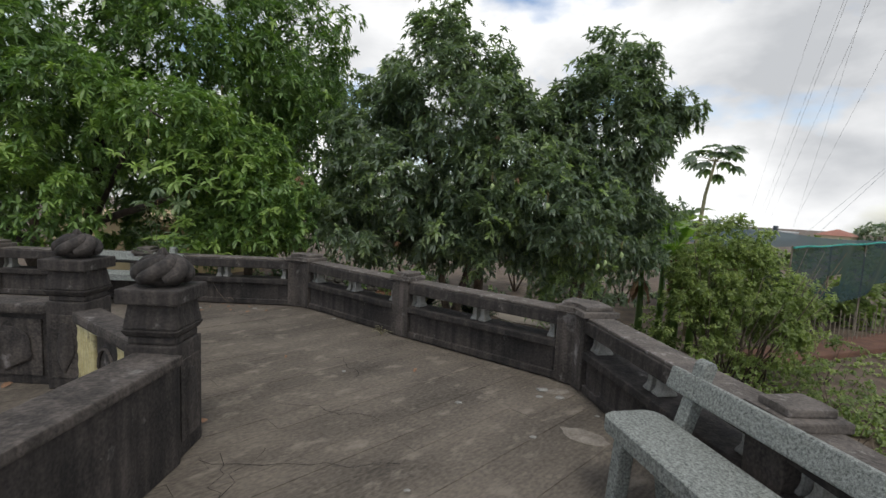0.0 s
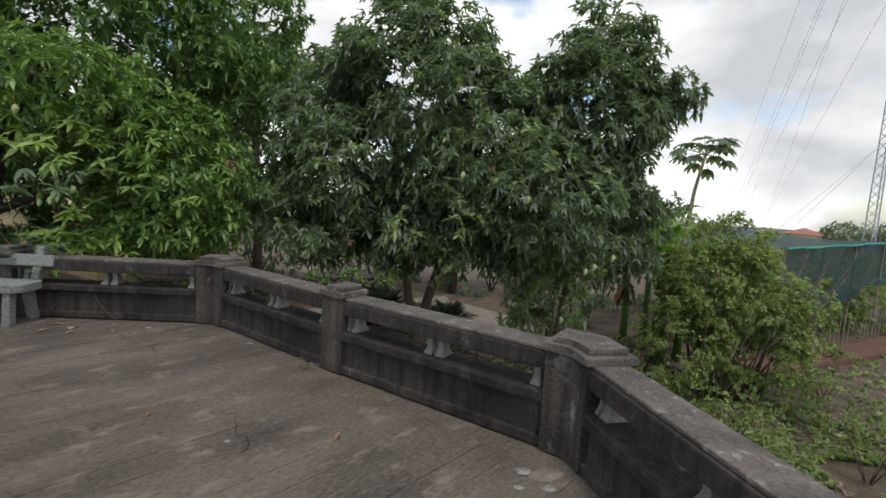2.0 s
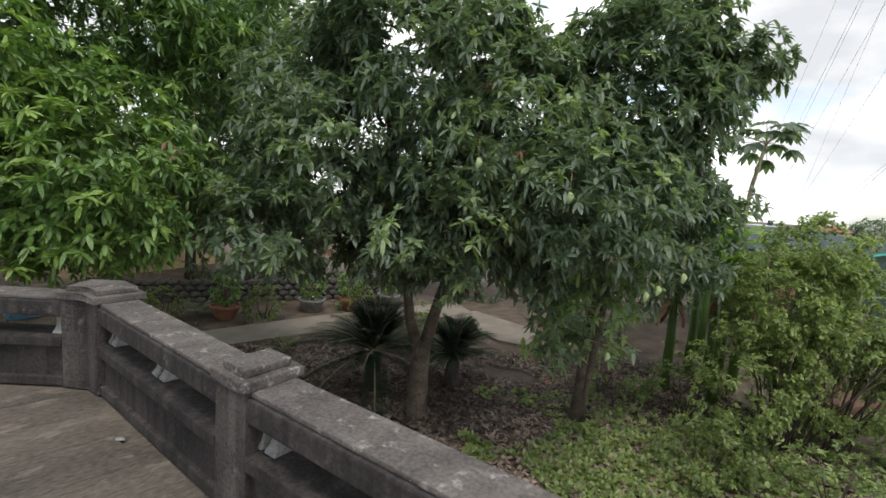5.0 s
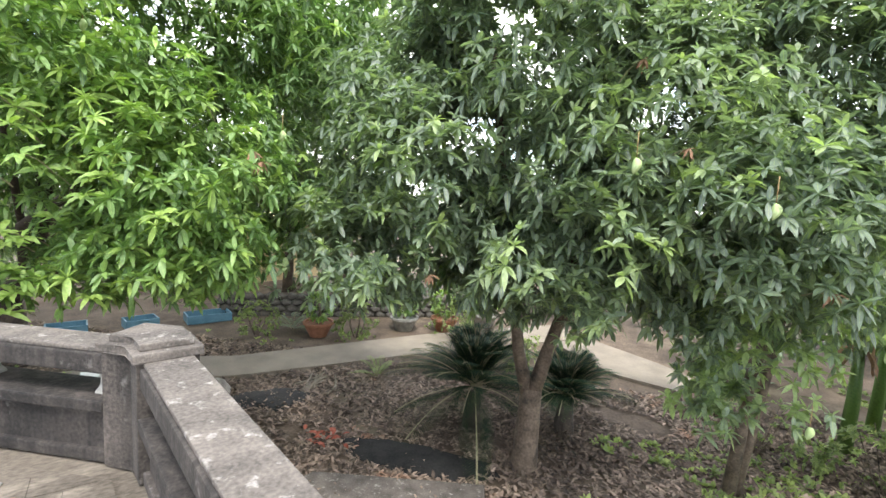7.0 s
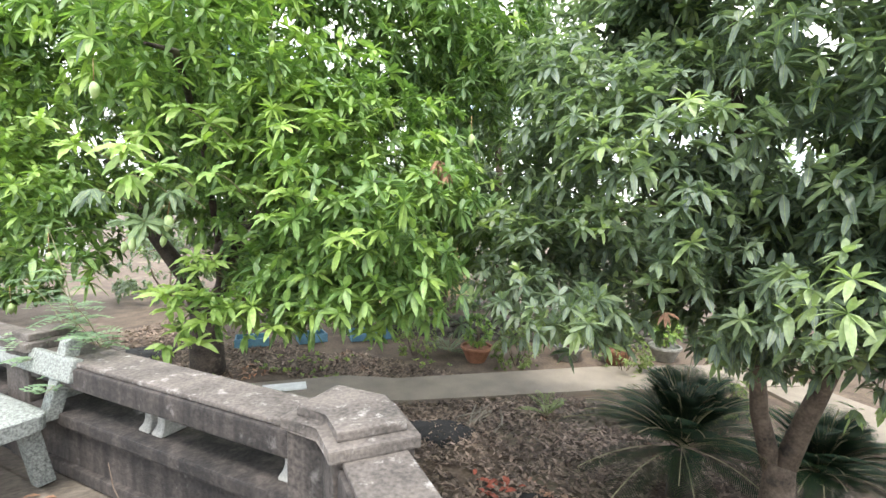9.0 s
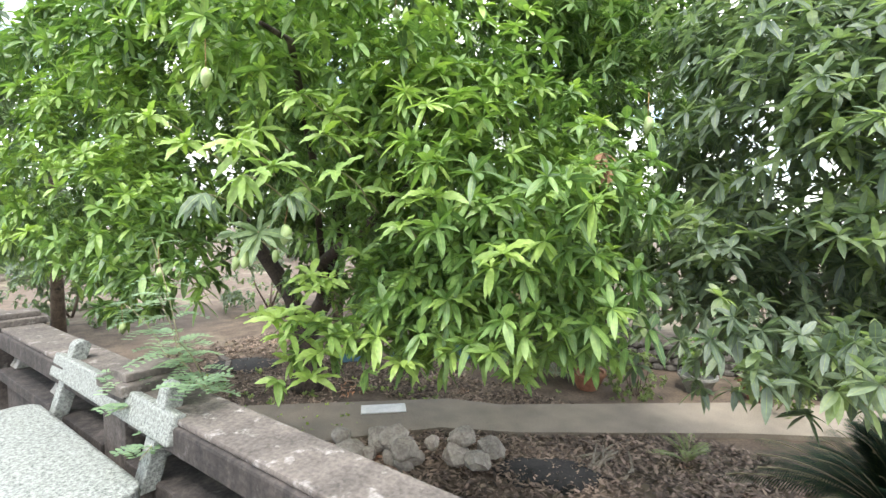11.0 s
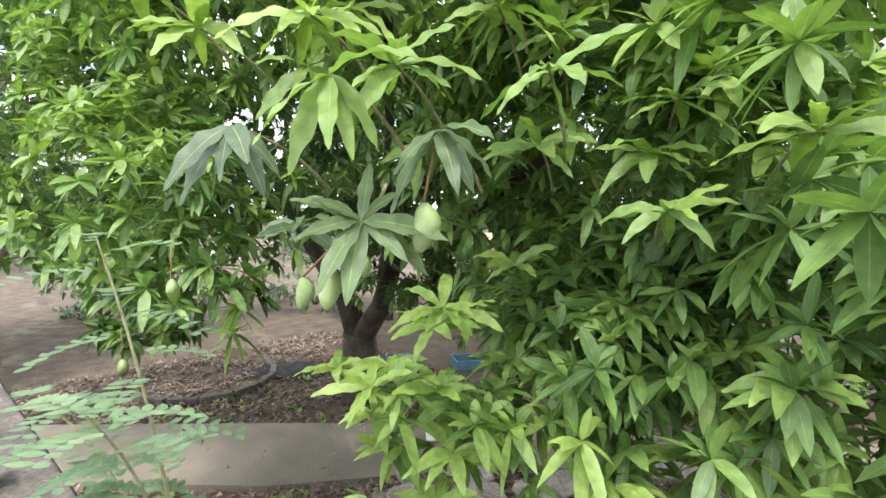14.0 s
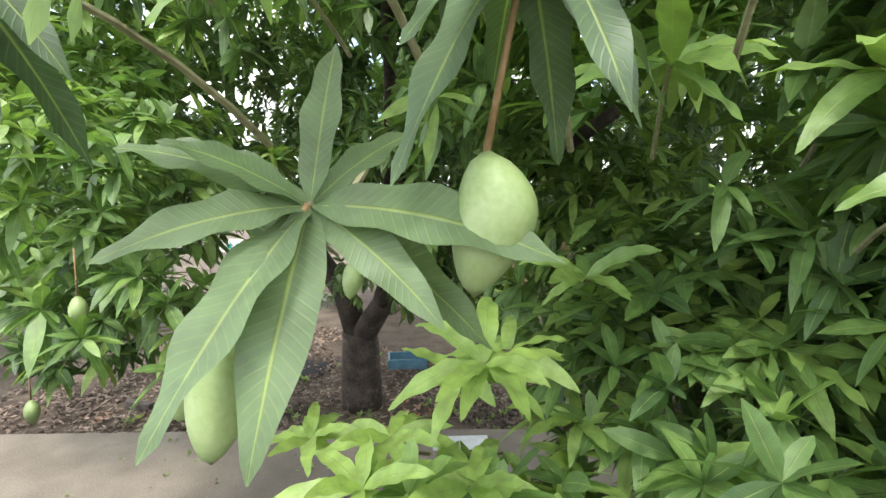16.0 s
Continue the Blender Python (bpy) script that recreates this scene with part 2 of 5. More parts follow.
def tube(bm, points, radii, sides=8):
    """A tapering tube along points."""
    rings = []
    pts = [Vector(p) for p in points]
    for i, p in enumerate(pts):
        d = (pts[min(i + 1, len(pts) - 1)] - pts[max(i - 1, 0)]).normalized()
        a = d.orthogonal().normalized() if i == 0 else (a0 - d * a0.dot(d)).normalized()
        a0 = a
        b = d.cross(a)
        rings.append([bm.verts.new(p + radii[i] * (math.cos(2 * math.pi * k / sides) * a + math.sin(2 * math.pi * k / sides) * b)) for k in range(sides)])
    for r, q in zip(rings, rings[1:]):
        for k in range(sides):
            bm.faces.new((r[k], r[(k + 1) % sides], q[(k + 1) % sides], q[k]))
    bm.faces.new(rings[0][::-1])
    bm.faces.new(rings[-1])
    return bm


def curve_points(a, b, sag, n=8, wob=0.0, rng=random):
    a, b = Vector(a), Vector(b)
    out = []
    for i in range(n + 1):
        t = i / n
        p = a.lerp(b, t) + Vector((0, 0, -sag * 4 * t * (1 - t)))
        if wob and 0 < i < n:
            p += Vector((rng.uniform(-wob, wob), rng.uniform(-wob, wob), rng.uniform(-wob, wob)))
        out.append(p)
    return out


def raw_mesh(name, verts, faces, uvs=None, age=None):
    """A mesh from arrays: verts n x 3, faces m x 4 or m x 3."""
    me = bpy.data.meshes.new(name)
    m, k = faces.shape
    me.vertices.add(len(verts))
    me.vertices.foreach_set("co", verts.astype(np.float32).ravel())
    me.loops.add(m * k)
    me.loops.foreach_set("vertex_index", faces.astype(np.int32).ravel())
    me.polygons.add(m)
    me.polygons.foreach_set("loop_start", np.arange(0, m * k, k, dtype=np.int32))
    me.update(calc_edges=True)
    if uvs is not None:
        me.uv_layers.new(name="UVMap").data.foreach_set("uv", uvs[faces.ravel()].astype(np.float32).ravel())
    if age is not None:
        me.attributes.new("age", "FLOAT", "POINT").data.foreach_set("value", age.astype(np.float32))
    me.polygons.foreach_set("use_smooth", np.ones(m, dtype=bool))
    return me


def blade(steps, width=0.14, wave=0.0, fold=0.25, widest=0.45, blunt=0.8):
    """A leaf blade, 1 long: verts (along, across, up), quads, uvs."""
    v, uv = [], []
    for i in range(steps + 1):
        t = i / steps
        w = width * (math.sin(math.pi * t ** (math.log(0.5) / math.log(widest))) ** blunt if 0 < t < 1 else 0.0) + 0.004
        for k, s in enumerate((-1, 0, 1)):
            up = abs(s) * w * fold + (wave * math.sin(t * 19 + s * 1.3) * abs(s) * width if 0 < t < 1 else 0)
            v.append((t, s * w, up))
            uv.append((0.5 + 0.5 * s, t))
    f = []
    for i in range(steps):
        for k in range(2):
            a = i * 3 + k
            f.append((a, a + 1, a + 4, a + 3))
    return np.array(v), np.array(f), np.array(uv)


def spray(name, origins, axes, ages, leaf, per=9, length=0.19, droop=0.35, open_to=1.15, seed=1):
    """Whorls of leaves: a mesh with per leaves round each origin."""
    rng = np.random.default_rng(seed)
    tv, tf, tu = leaf
    n = len(origins)
    z = np.array((0, 0, 1.0))
    ax = axes / np.linalg.norm(axes, axis=1, keepdims=True)
    ref = np.where(np.abs(ax[:, 2:3]) > 0.9, np.array((1.0, 0, 0)), z)
    a = np.cross(ax, ref)
    a /= np.linalg.norm(a, axis=1, keepdims=True)
    b = np.cross(ax, a)
    turn = (np.arange(per)[None] * 2.4 + rng.uniform(0, 6.3, (n, 1)) + rng.normal(0, 0.2, (n, per)))[..., None]
    lean = (open_to * (0.5 + 0.5 * (np.arange(per)[None] + 1) / per) + rng.normal(0, 0.15, (n, per)))[..., None]
    d = np.sin(lean) * (np.cos(turn) * a[:, None] + np.sin(turn) * b[:, None]) + np.cos(lean) * ax[:, None]
    s = np.cross(d, z)
    s /= np.maximum(np.linalg.norm(s, axis=2, keepdims=True), 1e-4)
    twist = rng.normal(0, 0.35, (n, per, 1))
    up = np.cross(s, d)
    s, up = s * np.cos(twist) + up * np.sin(twist), up * np.cos(twist) - s * np.sin(twist)
    size = (length * rng.uniform(0.65, 1.2, (n, per)))[..., None, None]
    sag = (droop * rng.uniform(0.4, 1.5, (n, per)))[..., None, None]
    t, w, h = (tv[:, i][None, None, :, None] for i in range(3))
    wide = rng.uniform(0.85, 1.25, (n, per, 1, 1))
    pos = origins[:, None, None] + size * (t * d[:, :, None] + w * wide * s[:, :, None] + h * up[:, :, None] - sag * t ** 2 * z)
    k = len(tv)
    verts = pos.reshape(-1, 3)
    faces = (tf[None] + (np.arange(n * per) * k)[:, None, None]).reshape(-1, tf.shape[1])
    uvs = np.tile(tu, (n * per, 1))
    age = np.repeat(np.clip(ages[:, None] + rng.normal(0, 0.08, (n, per)), 0, 1).ravel(), k)
    return raw_mesh(name, verts, faces, uvs, age)


def in_crown(lobes, seed, bare=(), clump=5, spread=0.2):
    """Places for leaf whorls, in clumps on and under the skin of some lobes (x, y, z, rx, ry, rz, count)."""
    rng = np.random.default_rng(seed)
    ps, ax = [], []
    for cx, cy, cz, rx, ry, rz, count in lobes:
        n = max(3, count // clump)
        d = rng.normal(0, 1, (n, 3))
        d /= np.linalg.norm(d, axis=1, keepdims=True)
        lump = np.array([noise.noise(Vector((x * 2.1 + cx, y * 2.1 + cy, z * 2.1 + cz))) for x, y, z in d])
        r = rng.uniform(0.4, 1.0, n) ** 0.45 * (1 + 0.28 * lump)
        c = np.array((cx, cy, cz)) + d * r[:, None] * np.array((rx, ry, rz))
        gap = np.array([noise.noise(Vector(q) * 0.9) for q in c])
        keep = (gap > -0.28) & (np.array([noise.noise(Vector(q) * 1.9 + Vector((5, 1, 2))) for q in c]) > -0.22)
        c, d = c[keep], d[keep]
        off = rng.normal(0, 1, (len(c), clump, 3)) * np.array((1, 1, 0.6)) * spread
        p = c[:, None] + off
        out = off / spread * 0.55 + d[:, None] * 0.7 + np.array((0, 0, 0.65)) + rng.normal(0, 0.25, off.shape)
        ps.append(p.reshape(-1, 3))
        ax.append(out.reshape(-1, 3))
    p, a = np.concatenate(ps), np.concatenate(ax)
    ok = np.ones(len(p), bool)
    for x, y, z, r in bare:
        ok &= np.linalg.norm(p - np.array((x, y, z)), axis=1) > r
    # nothing grows over the terrace
    inner = [(-4.2, 7.6), (-1.9, 7.75), (-0.3, 6.6), (1.4, 5.4), (2.0, 3.0)]
    for x0, y0, x1, y1 in [(*q, *w) for q, w in zip(inner, inner[1:])]:
        nx, ny = -(y1 - y0), x1 - x0
        m = math.hypot(nx, ny)
        seg = (p[:, 0] > x0 - 0.2) & (p[:, 0] < x1 + 0.2) & (p[:, 2] < 6)
        ok &= ~(seg & (((p[:, 0] - x0) * nx + (p[:, 1] - y0) * ny) / m < 0.75))
    return p[ok], a[ok]


def plain_leaf(width, sag=0.05):
    """A far leaf: a blunt six-sided blade, 1 long."""
    v = np.array(((0, 0, 0), (0.3, -width, 0), (0.3, width, 0), (0.74, -0.8 * width, -sag), (0.74, 0.8 * width, -sag), (1, 0, -2 * sag)), float)
    return v, np.array(((0, 2, 1), (1, 2, 4), (1, 4, 3), (3, 4, 5))), np.array(((0.5, 0), (0, 0.3), (1, 0.3), (0.1, 0.74), (0.9, 0.74), (0.5, 1)))


LOW = plain_leaf(0.145)
MID = blade(5, 0.135, 0.1, 0.2, blunt=0.6)
OVAL = blade(4, 0.15, 0.06, 0.15, blunt=0.6)
HIGH = blade(18, 0.125, 0.16, 0.2)

# ---- ground ----
bm = bmesh.new()
rings = []
for r in (0, 3, 6, 9, 12, 16, 22, 32, 50, 90, 200, 600, 2500):
    rings.append([bm.verts.new((-2 + r * math.cos(k * math.pi / 24), 10 + r * math.sin(k * math.pi / 24), -2.5 + (0.06 * noise.noise((r, k, 3)) if r < 60 else 0) - 0.019 * max(0, r - 32))) for k in range(48)] if r else [bm.verts.new((-2, 10, -2.5))])
for k in range(48):
    bm.faces.new((rings[0][0], rings[1][k], rings[1][(k + 1) % 48]))
for a, b in zip(rings[1:], rings[2:]):
    for k in range(48):
        bm.faces.new((a[k], b[k], b[(k + 1) % 48], a[(k + 1) % 48]))
tagged(part("ground", bm, SOIL, smooth=True), "brown garden soil under dry leaf litter", "ground", kind="structure")

# ---- terrace ----
NODES = [(-8.4, 7.6), (-6.25, 7.85), (-4.12, 8.0), (-1.83, 8.16), (-0.19, 6.95), (1.62, 5.73), (2.05, 3.66), (2.3, 1.5), (2.3, -0.8)]
deck = NODES + [(2.3, -3.0), (-8.4, -3.0)]
tagged(part("floor", prism(bmesh.new(), deck[::-1], -0.35, -0.014), DECK), "worn grey cement terrace floor scored with grooves", "floor", kind="structure")
floor = bpy.data.objects["floor"]
tagged(part("wall_below", prism(bmesh.new(), [(x * 0.97, y * 0.985) for x, y in deck[::-1]], -2.6, -0.352), STONE), "stained cement wall carrying the terrace", "wall", kind="structure")


def unit(a, b):
    d = Vector((b[0] - a[0], b[1] - a[1]))
    return d.normalized()


def bent_plan(p, d1, d2, half, arm):
    """Plan of a post that follows the bend of the balustrade."""
    n1, n2 = Vector((d1.y, -d1.x)), Vector((d2.y, -d2.x))
    nm = (n1 + n2).normalized()
    k = half / max(nm.dot(n1), 0.5)
    p = Vector(p)
    return [tuple(q) for q in (p - arm * d1 + half * n1, p + k * nm, p + arm * d2 + half * n2, p + arm * d2 - half * n2, p - k * nm, p - arm * d1 - half * n1)]


def post(p, d1, d2):
    straight = d1.dot(d2) > 0.99
    arm, half = (0.125, 0.142) if straight else (0.235, 0.15)
    ob = thing("balustrade_post", (0, 0, 0), "weathered grey cement balustrade post with stepped cap", "post", "posts of the balustrade")
    part("shaft", bevelled(prism(bmesh.new(), bent_plan(p, d1, d2, half, arm), 0, 0.66), 0.008), STONE, ob)
    part("cap", bevelled(prism(bmesh.new(), bent_plan(p, d1, d2, half + 0.018, arm + 0.02), 0.66, 0.71), 0.01), STONE_TOP, ob)
    part("cap_slab", bevelled(prism(bmesh.new(), bent_plan(p, d1, d2, half - 0.02, arm - 0.03), 0.71, 0.75), 0.01), STONE_TOP, ob)
    return ob


def along(a, b):
    """Frame of a bay: x from a to b, y outward."""
    d = unit(a, b)
    return Matrix(((d.x, -d.y, 0, a[0]), (d.y, d.x, 0, a[1]), (0, 0, 1, 0), (0, 0, 0, 1)))


def bay(a, b, trim_a, trim_b):
    m = along(a, b)
    length = (Vector(b) - Vector(a)).length
    s, e = trim_a, length - trim_b
    ob = thing("balustrade_bay", (0, 0, 0), "low cement balustrade wall with open band under thick rail", "balustrade", "bays of the balustrade")
    ob.matrix_world = m
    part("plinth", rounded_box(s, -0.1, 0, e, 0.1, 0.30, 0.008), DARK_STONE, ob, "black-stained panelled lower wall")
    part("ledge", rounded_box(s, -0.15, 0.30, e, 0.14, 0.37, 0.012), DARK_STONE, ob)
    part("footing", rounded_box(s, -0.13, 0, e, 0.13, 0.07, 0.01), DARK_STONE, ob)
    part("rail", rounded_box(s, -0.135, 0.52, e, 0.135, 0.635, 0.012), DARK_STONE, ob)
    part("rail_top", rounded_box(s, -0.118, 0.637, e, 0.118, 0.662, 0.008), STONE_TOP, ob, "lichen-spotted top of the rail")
    n = 3
    for i in range(n):
        x = s + 0.035 + (e - s - 0.07) * (i / (n - 1))
        bm = bmesh.new()
        for cx in (-0.05, 0.05):
            ring = []
            for w, d, z in ((0.04, 0.075, 0.0), (0.04, 0.075, 0.016), (0.03, 0.06, 0.035), (0.026, 0.05, 0.06), (0.026, 0.05, 0.152)):
                ring.append([bm.verts.new((x + cx + sx * w, sy * d, 0.37 + z)) for sx, sy in ((-1, -1), (1, -1), (1, 1), (-1, 1))])
            for q, r in zip(ring, ring[1:]):
                for k in range(4):
                    bm.faces.new((q[k], q[(k + 1) % 4], r[(k + 1) % 4], r[k]))
            bm.faces.new(ring[0][::-1])
            bm.faces.new(ring[-1])
        part("baluster", bevelled(bm, 0.006, 1), PALE, ob, "pale baluster of two short columns on flared feet")
    return ob


for i in range(1, len(NODES) - 1):
    post(NODES[i], unit(NODES[i - 1], NODES[i]), unit(NODES[i], NODES[i + 1]))
TRIM = [0.125 if 0 < i < len(NODES) - 1 and unit(NODES[i - 1], NODES[i]).dot(unit(NODES[i], NODES[i + 1])) > 0.99 else 0.235 for i in range(len(NODES))]
for i, (a, b) in enumerate(zip(NODES, NODES[1:])):
    bay(a, b, TRIM[i], TRIM[i + 1])

# ---- garden path ----
PATH_NEAR = [(-16.5, 3.5), (-11.6, 8.3), (-9.1, 10.7), (-6.9, 13.75), (-5.7, 14.5), (-2.5, 17.15), (1.5, 20.0)]
PATH_FAR = [(-18.5, 4.2), (-13.7, 8.6), (-10.7, 11.8), (-7.7, 14.9), (-6.6, 15.4), (-2.9, 18.7), (0.9, 21.4)]
tagged(part("path", prism(bmesh.new(), PATH_NEAR + PATH_FAR[::-1], -2.6, -2.4), CONCRETE), "brown-grey damp concrete garden path", "path", kind="structure")


# ---- trees ----
def trunk(name, parent, limbs, mat=BARK):
    bm = bmesh.new()
    for pts, r0, r1 in limbs:
        n = len(pts)
        tube(bm, pts, [r0 + (r1 - r0) * i / (n - 1) for i in range(n)], 10)
    return part(name, bm, mat, parent, smooth=True)


def crown(parent, lobes, seed, mat, ages=(0.1, 0.5), leaf=LOW, length=0.2, per=10, droop=0.28, bare=(), open_to=1.65):
    p, a = in_crown(lobes, seed, bare, 5, length * 0.95)
    rng = np.random.default_rng(seed + 50)
    age = rng.uniform(*ages, len(p)) * (0.6 + 0.5 * np.array([noise.noise(Vector(q) * 0.7) for q in p]))
    age = np.where(rng.random(len(p)) < 0.1, rng.uniform(0.6, 1.0, len(p)) * (0.5 + 0.5 * ages[1]), age)
    ob = finish(new("crown", spray("crown", p, a, age, leaf, per, length, droop, open_to, seed)), mat)
    ob.parent = parent
    ob["kind"] = "stuff"
    return ob


mango = thing("mango_tree", (0, 0, 0), "large mango tree with bright green leaves and fruit", "tree")
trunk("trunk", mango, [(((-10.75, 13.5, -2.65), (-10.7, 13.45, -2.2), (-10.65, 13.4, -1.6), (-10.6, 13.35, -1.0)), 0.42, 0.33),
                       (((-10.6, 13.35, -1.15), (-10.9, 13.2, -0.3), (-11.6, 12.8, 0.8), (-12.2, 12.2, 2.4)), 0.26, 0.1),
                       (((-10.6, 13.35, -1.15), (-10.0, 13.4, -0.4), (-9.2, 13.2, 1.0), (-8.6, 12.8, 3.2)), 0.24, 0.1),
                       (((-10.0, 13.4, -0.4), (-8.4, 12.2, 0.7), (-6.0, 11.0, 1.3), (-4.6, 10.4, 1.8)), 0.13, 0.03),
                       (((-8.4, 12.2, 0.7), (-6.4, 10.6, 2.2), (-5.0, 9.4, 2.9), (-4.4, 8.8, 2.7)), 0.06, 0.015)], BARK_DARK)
crown(mango, [(-9.0, 14.5, 4.9, 5.4, 4.2, 3.7, 8500), (-6.6, 12.4, 4.4, 2.4, 1.6, 1.7, 1600), (-9.0, 10.2, 3.2, 2.8, 1.8, 2.2, 2200),
              (-12.5, 9.0, 2.6, 2.4, 2.2, 2.0, 1500), (-3.7, 13.6, 2.4, 1.4, 1.4, 2.2, 1000), (-4.4, 14.8, 5.4, 1.4, 1.4, 1.9, 900), (-6.3, 13.3, 0.8, 2.2, 1.2, 1.15, 1300), (-8.9, 13.0, 1.0, 1.4, 1.2, 1.1, 700)], 1, LEAF_BRIGHT, (0.0, 0.55), LOW, 0.19)
NEAR = ((-3.75, 8.4, 1.4, 0.85), (-4.3, 8.6, 0.9, 0.75), (-3.75, 9.15, 1.22, 0.4), (-4.2, 9.75, 1.25, 0.42))
crown(mango, [(-4.1, 10.5, 1.85, 1.5, 1.1, 1.1, 1700), (-4.7, 9.5, 2.75, 1.2, 0.95, 0.75, 520), (-6.8, 8.8, 1.35, 1.15, 0.6, 0.8, 560), (-8.3, 8.9, 1.9, 1.3, 0.9, 1.3, 620), (-6.4, 9.2, 3.0, 1.3, 0.9, 0.9, 480), (-3.1, 9.6, 1.7, 0.75, 0.5, 0.55, 200)],
      2, LEAF_BRIGHT, (0.3, 1.05), MID, 0.148, 11, bare=NEAR)
crown(mango, [(-4.4, 9.2, 0.68, 0.32, 0.22, 0.2, 42), (-4.08, 9.68, 0.8, 0.4, 0.3, 0.3, 110)], 13, LEAF_BRIGHT, (0.7, 1.1), MID, 0.15, 10)
crown(mango, [(-3.35, 9.95, 1.0, 0.85, 0.5, 0.5, 380), (-4.05, 10.0, 0.9, 0.55, 0.4, 0.45, 240)], 12, LEAF_BRIGHT, (0.35, 1.0), MID, 0.145, 10)


def bent_leaf(name, base, tip, width, sag, mat, parent, age, seed, face=(0, 0, 1.0), roll=0.5):
    """One large leaf from its base to its tip, its upper side turned to face."""
    rng = random.Random(seed)
    tv, tf, tu = HIGH
    base, tip = np.array(base), np.array(tip)
    d = tip - base
    size = np.linalg.norm(d)
    z = np.array((0, 0, 1.0))
    s = np.cross(d / size, np.array(face))
    s /= max(np.linalg.norm(s), 1e-3)
    up = np.cross(s, d / size)
    turn = rng.uniform(-roll, roll)
    s, up = s * math.cos(turn) + up * math.sin(turn), up * math.cos(turn) - s * math.sin(turn)
    t, w, h = (tv[:, i][:, None] for i in range(3))
    co = base + t * d + size * (w * width / 0.125 * s + h * up) + (sag * size * 4 * t * (1 - t)) * z
    ob = finish(new(name, raw_mesh(name, co, tf, tu, np.full(len(tv), age))), mat)
    ob.parent = parent
    return ob


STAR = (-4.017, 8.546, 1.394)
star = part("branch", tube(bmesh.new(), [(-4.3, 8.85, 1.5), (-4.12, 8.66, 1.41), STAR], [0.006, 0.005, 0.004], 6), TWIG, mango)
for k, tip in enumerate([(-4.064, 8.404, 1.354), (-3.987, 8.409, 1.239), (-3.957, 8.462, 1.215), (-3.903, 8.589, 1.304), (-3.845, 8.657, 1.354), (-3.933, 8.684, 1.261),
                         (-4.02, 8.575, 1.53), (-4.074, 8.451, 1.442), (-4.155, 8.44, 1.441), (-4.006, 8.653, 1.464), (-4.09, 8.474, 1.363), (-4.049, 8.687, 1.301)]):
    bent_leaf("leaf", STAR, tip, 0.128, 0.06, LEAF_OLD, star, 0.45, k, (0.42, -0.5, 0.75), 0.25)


def whorl(at, ages, length, count, parent, seed, droop=0.5, mat=LEAF_BRIGHT, up=0.2, stem=0.35, lean=(0, 0)):
    """A shoot that ends in a whorl, each leaf a part of its own."""
    rng = random.Random(seed)
    at = Vector(at)
    b = part("branch", tube(bmesh.new(), curve_points(at + Vector((lean[0] - 0.15, lean[1] + stem, -0.12)), at, -0.03, 5), [0.006, 0.0055, 0.005, 0.0045, 0.004, 0.004], 6), TWIG, parent)
    for k in range(count):
        a = k * 2.4 + rng.uniform(-0.3, 0.3)
        out = rng.uniform(0.75, 1.0)
        rise = (up if droop < 1.4 else -0.35) + rng.uniform(-0.25, 0.3) - droop * (k / count)
        d = Vector((math.cos(a) * out, math.sin(a) * out, rise)).normalized() * length * rng.uniform(0.75, 1.15)
        bent_leaf("leaf", at, at + d, rng.uniform(0.1, 0.135), rng.uniform(0.04, 0.14), mat, b, ages + rng.uniform(-0.12, 0.12), seed * 31 + k, (0.3, -0.4, 0.85), 0.4)
    return b


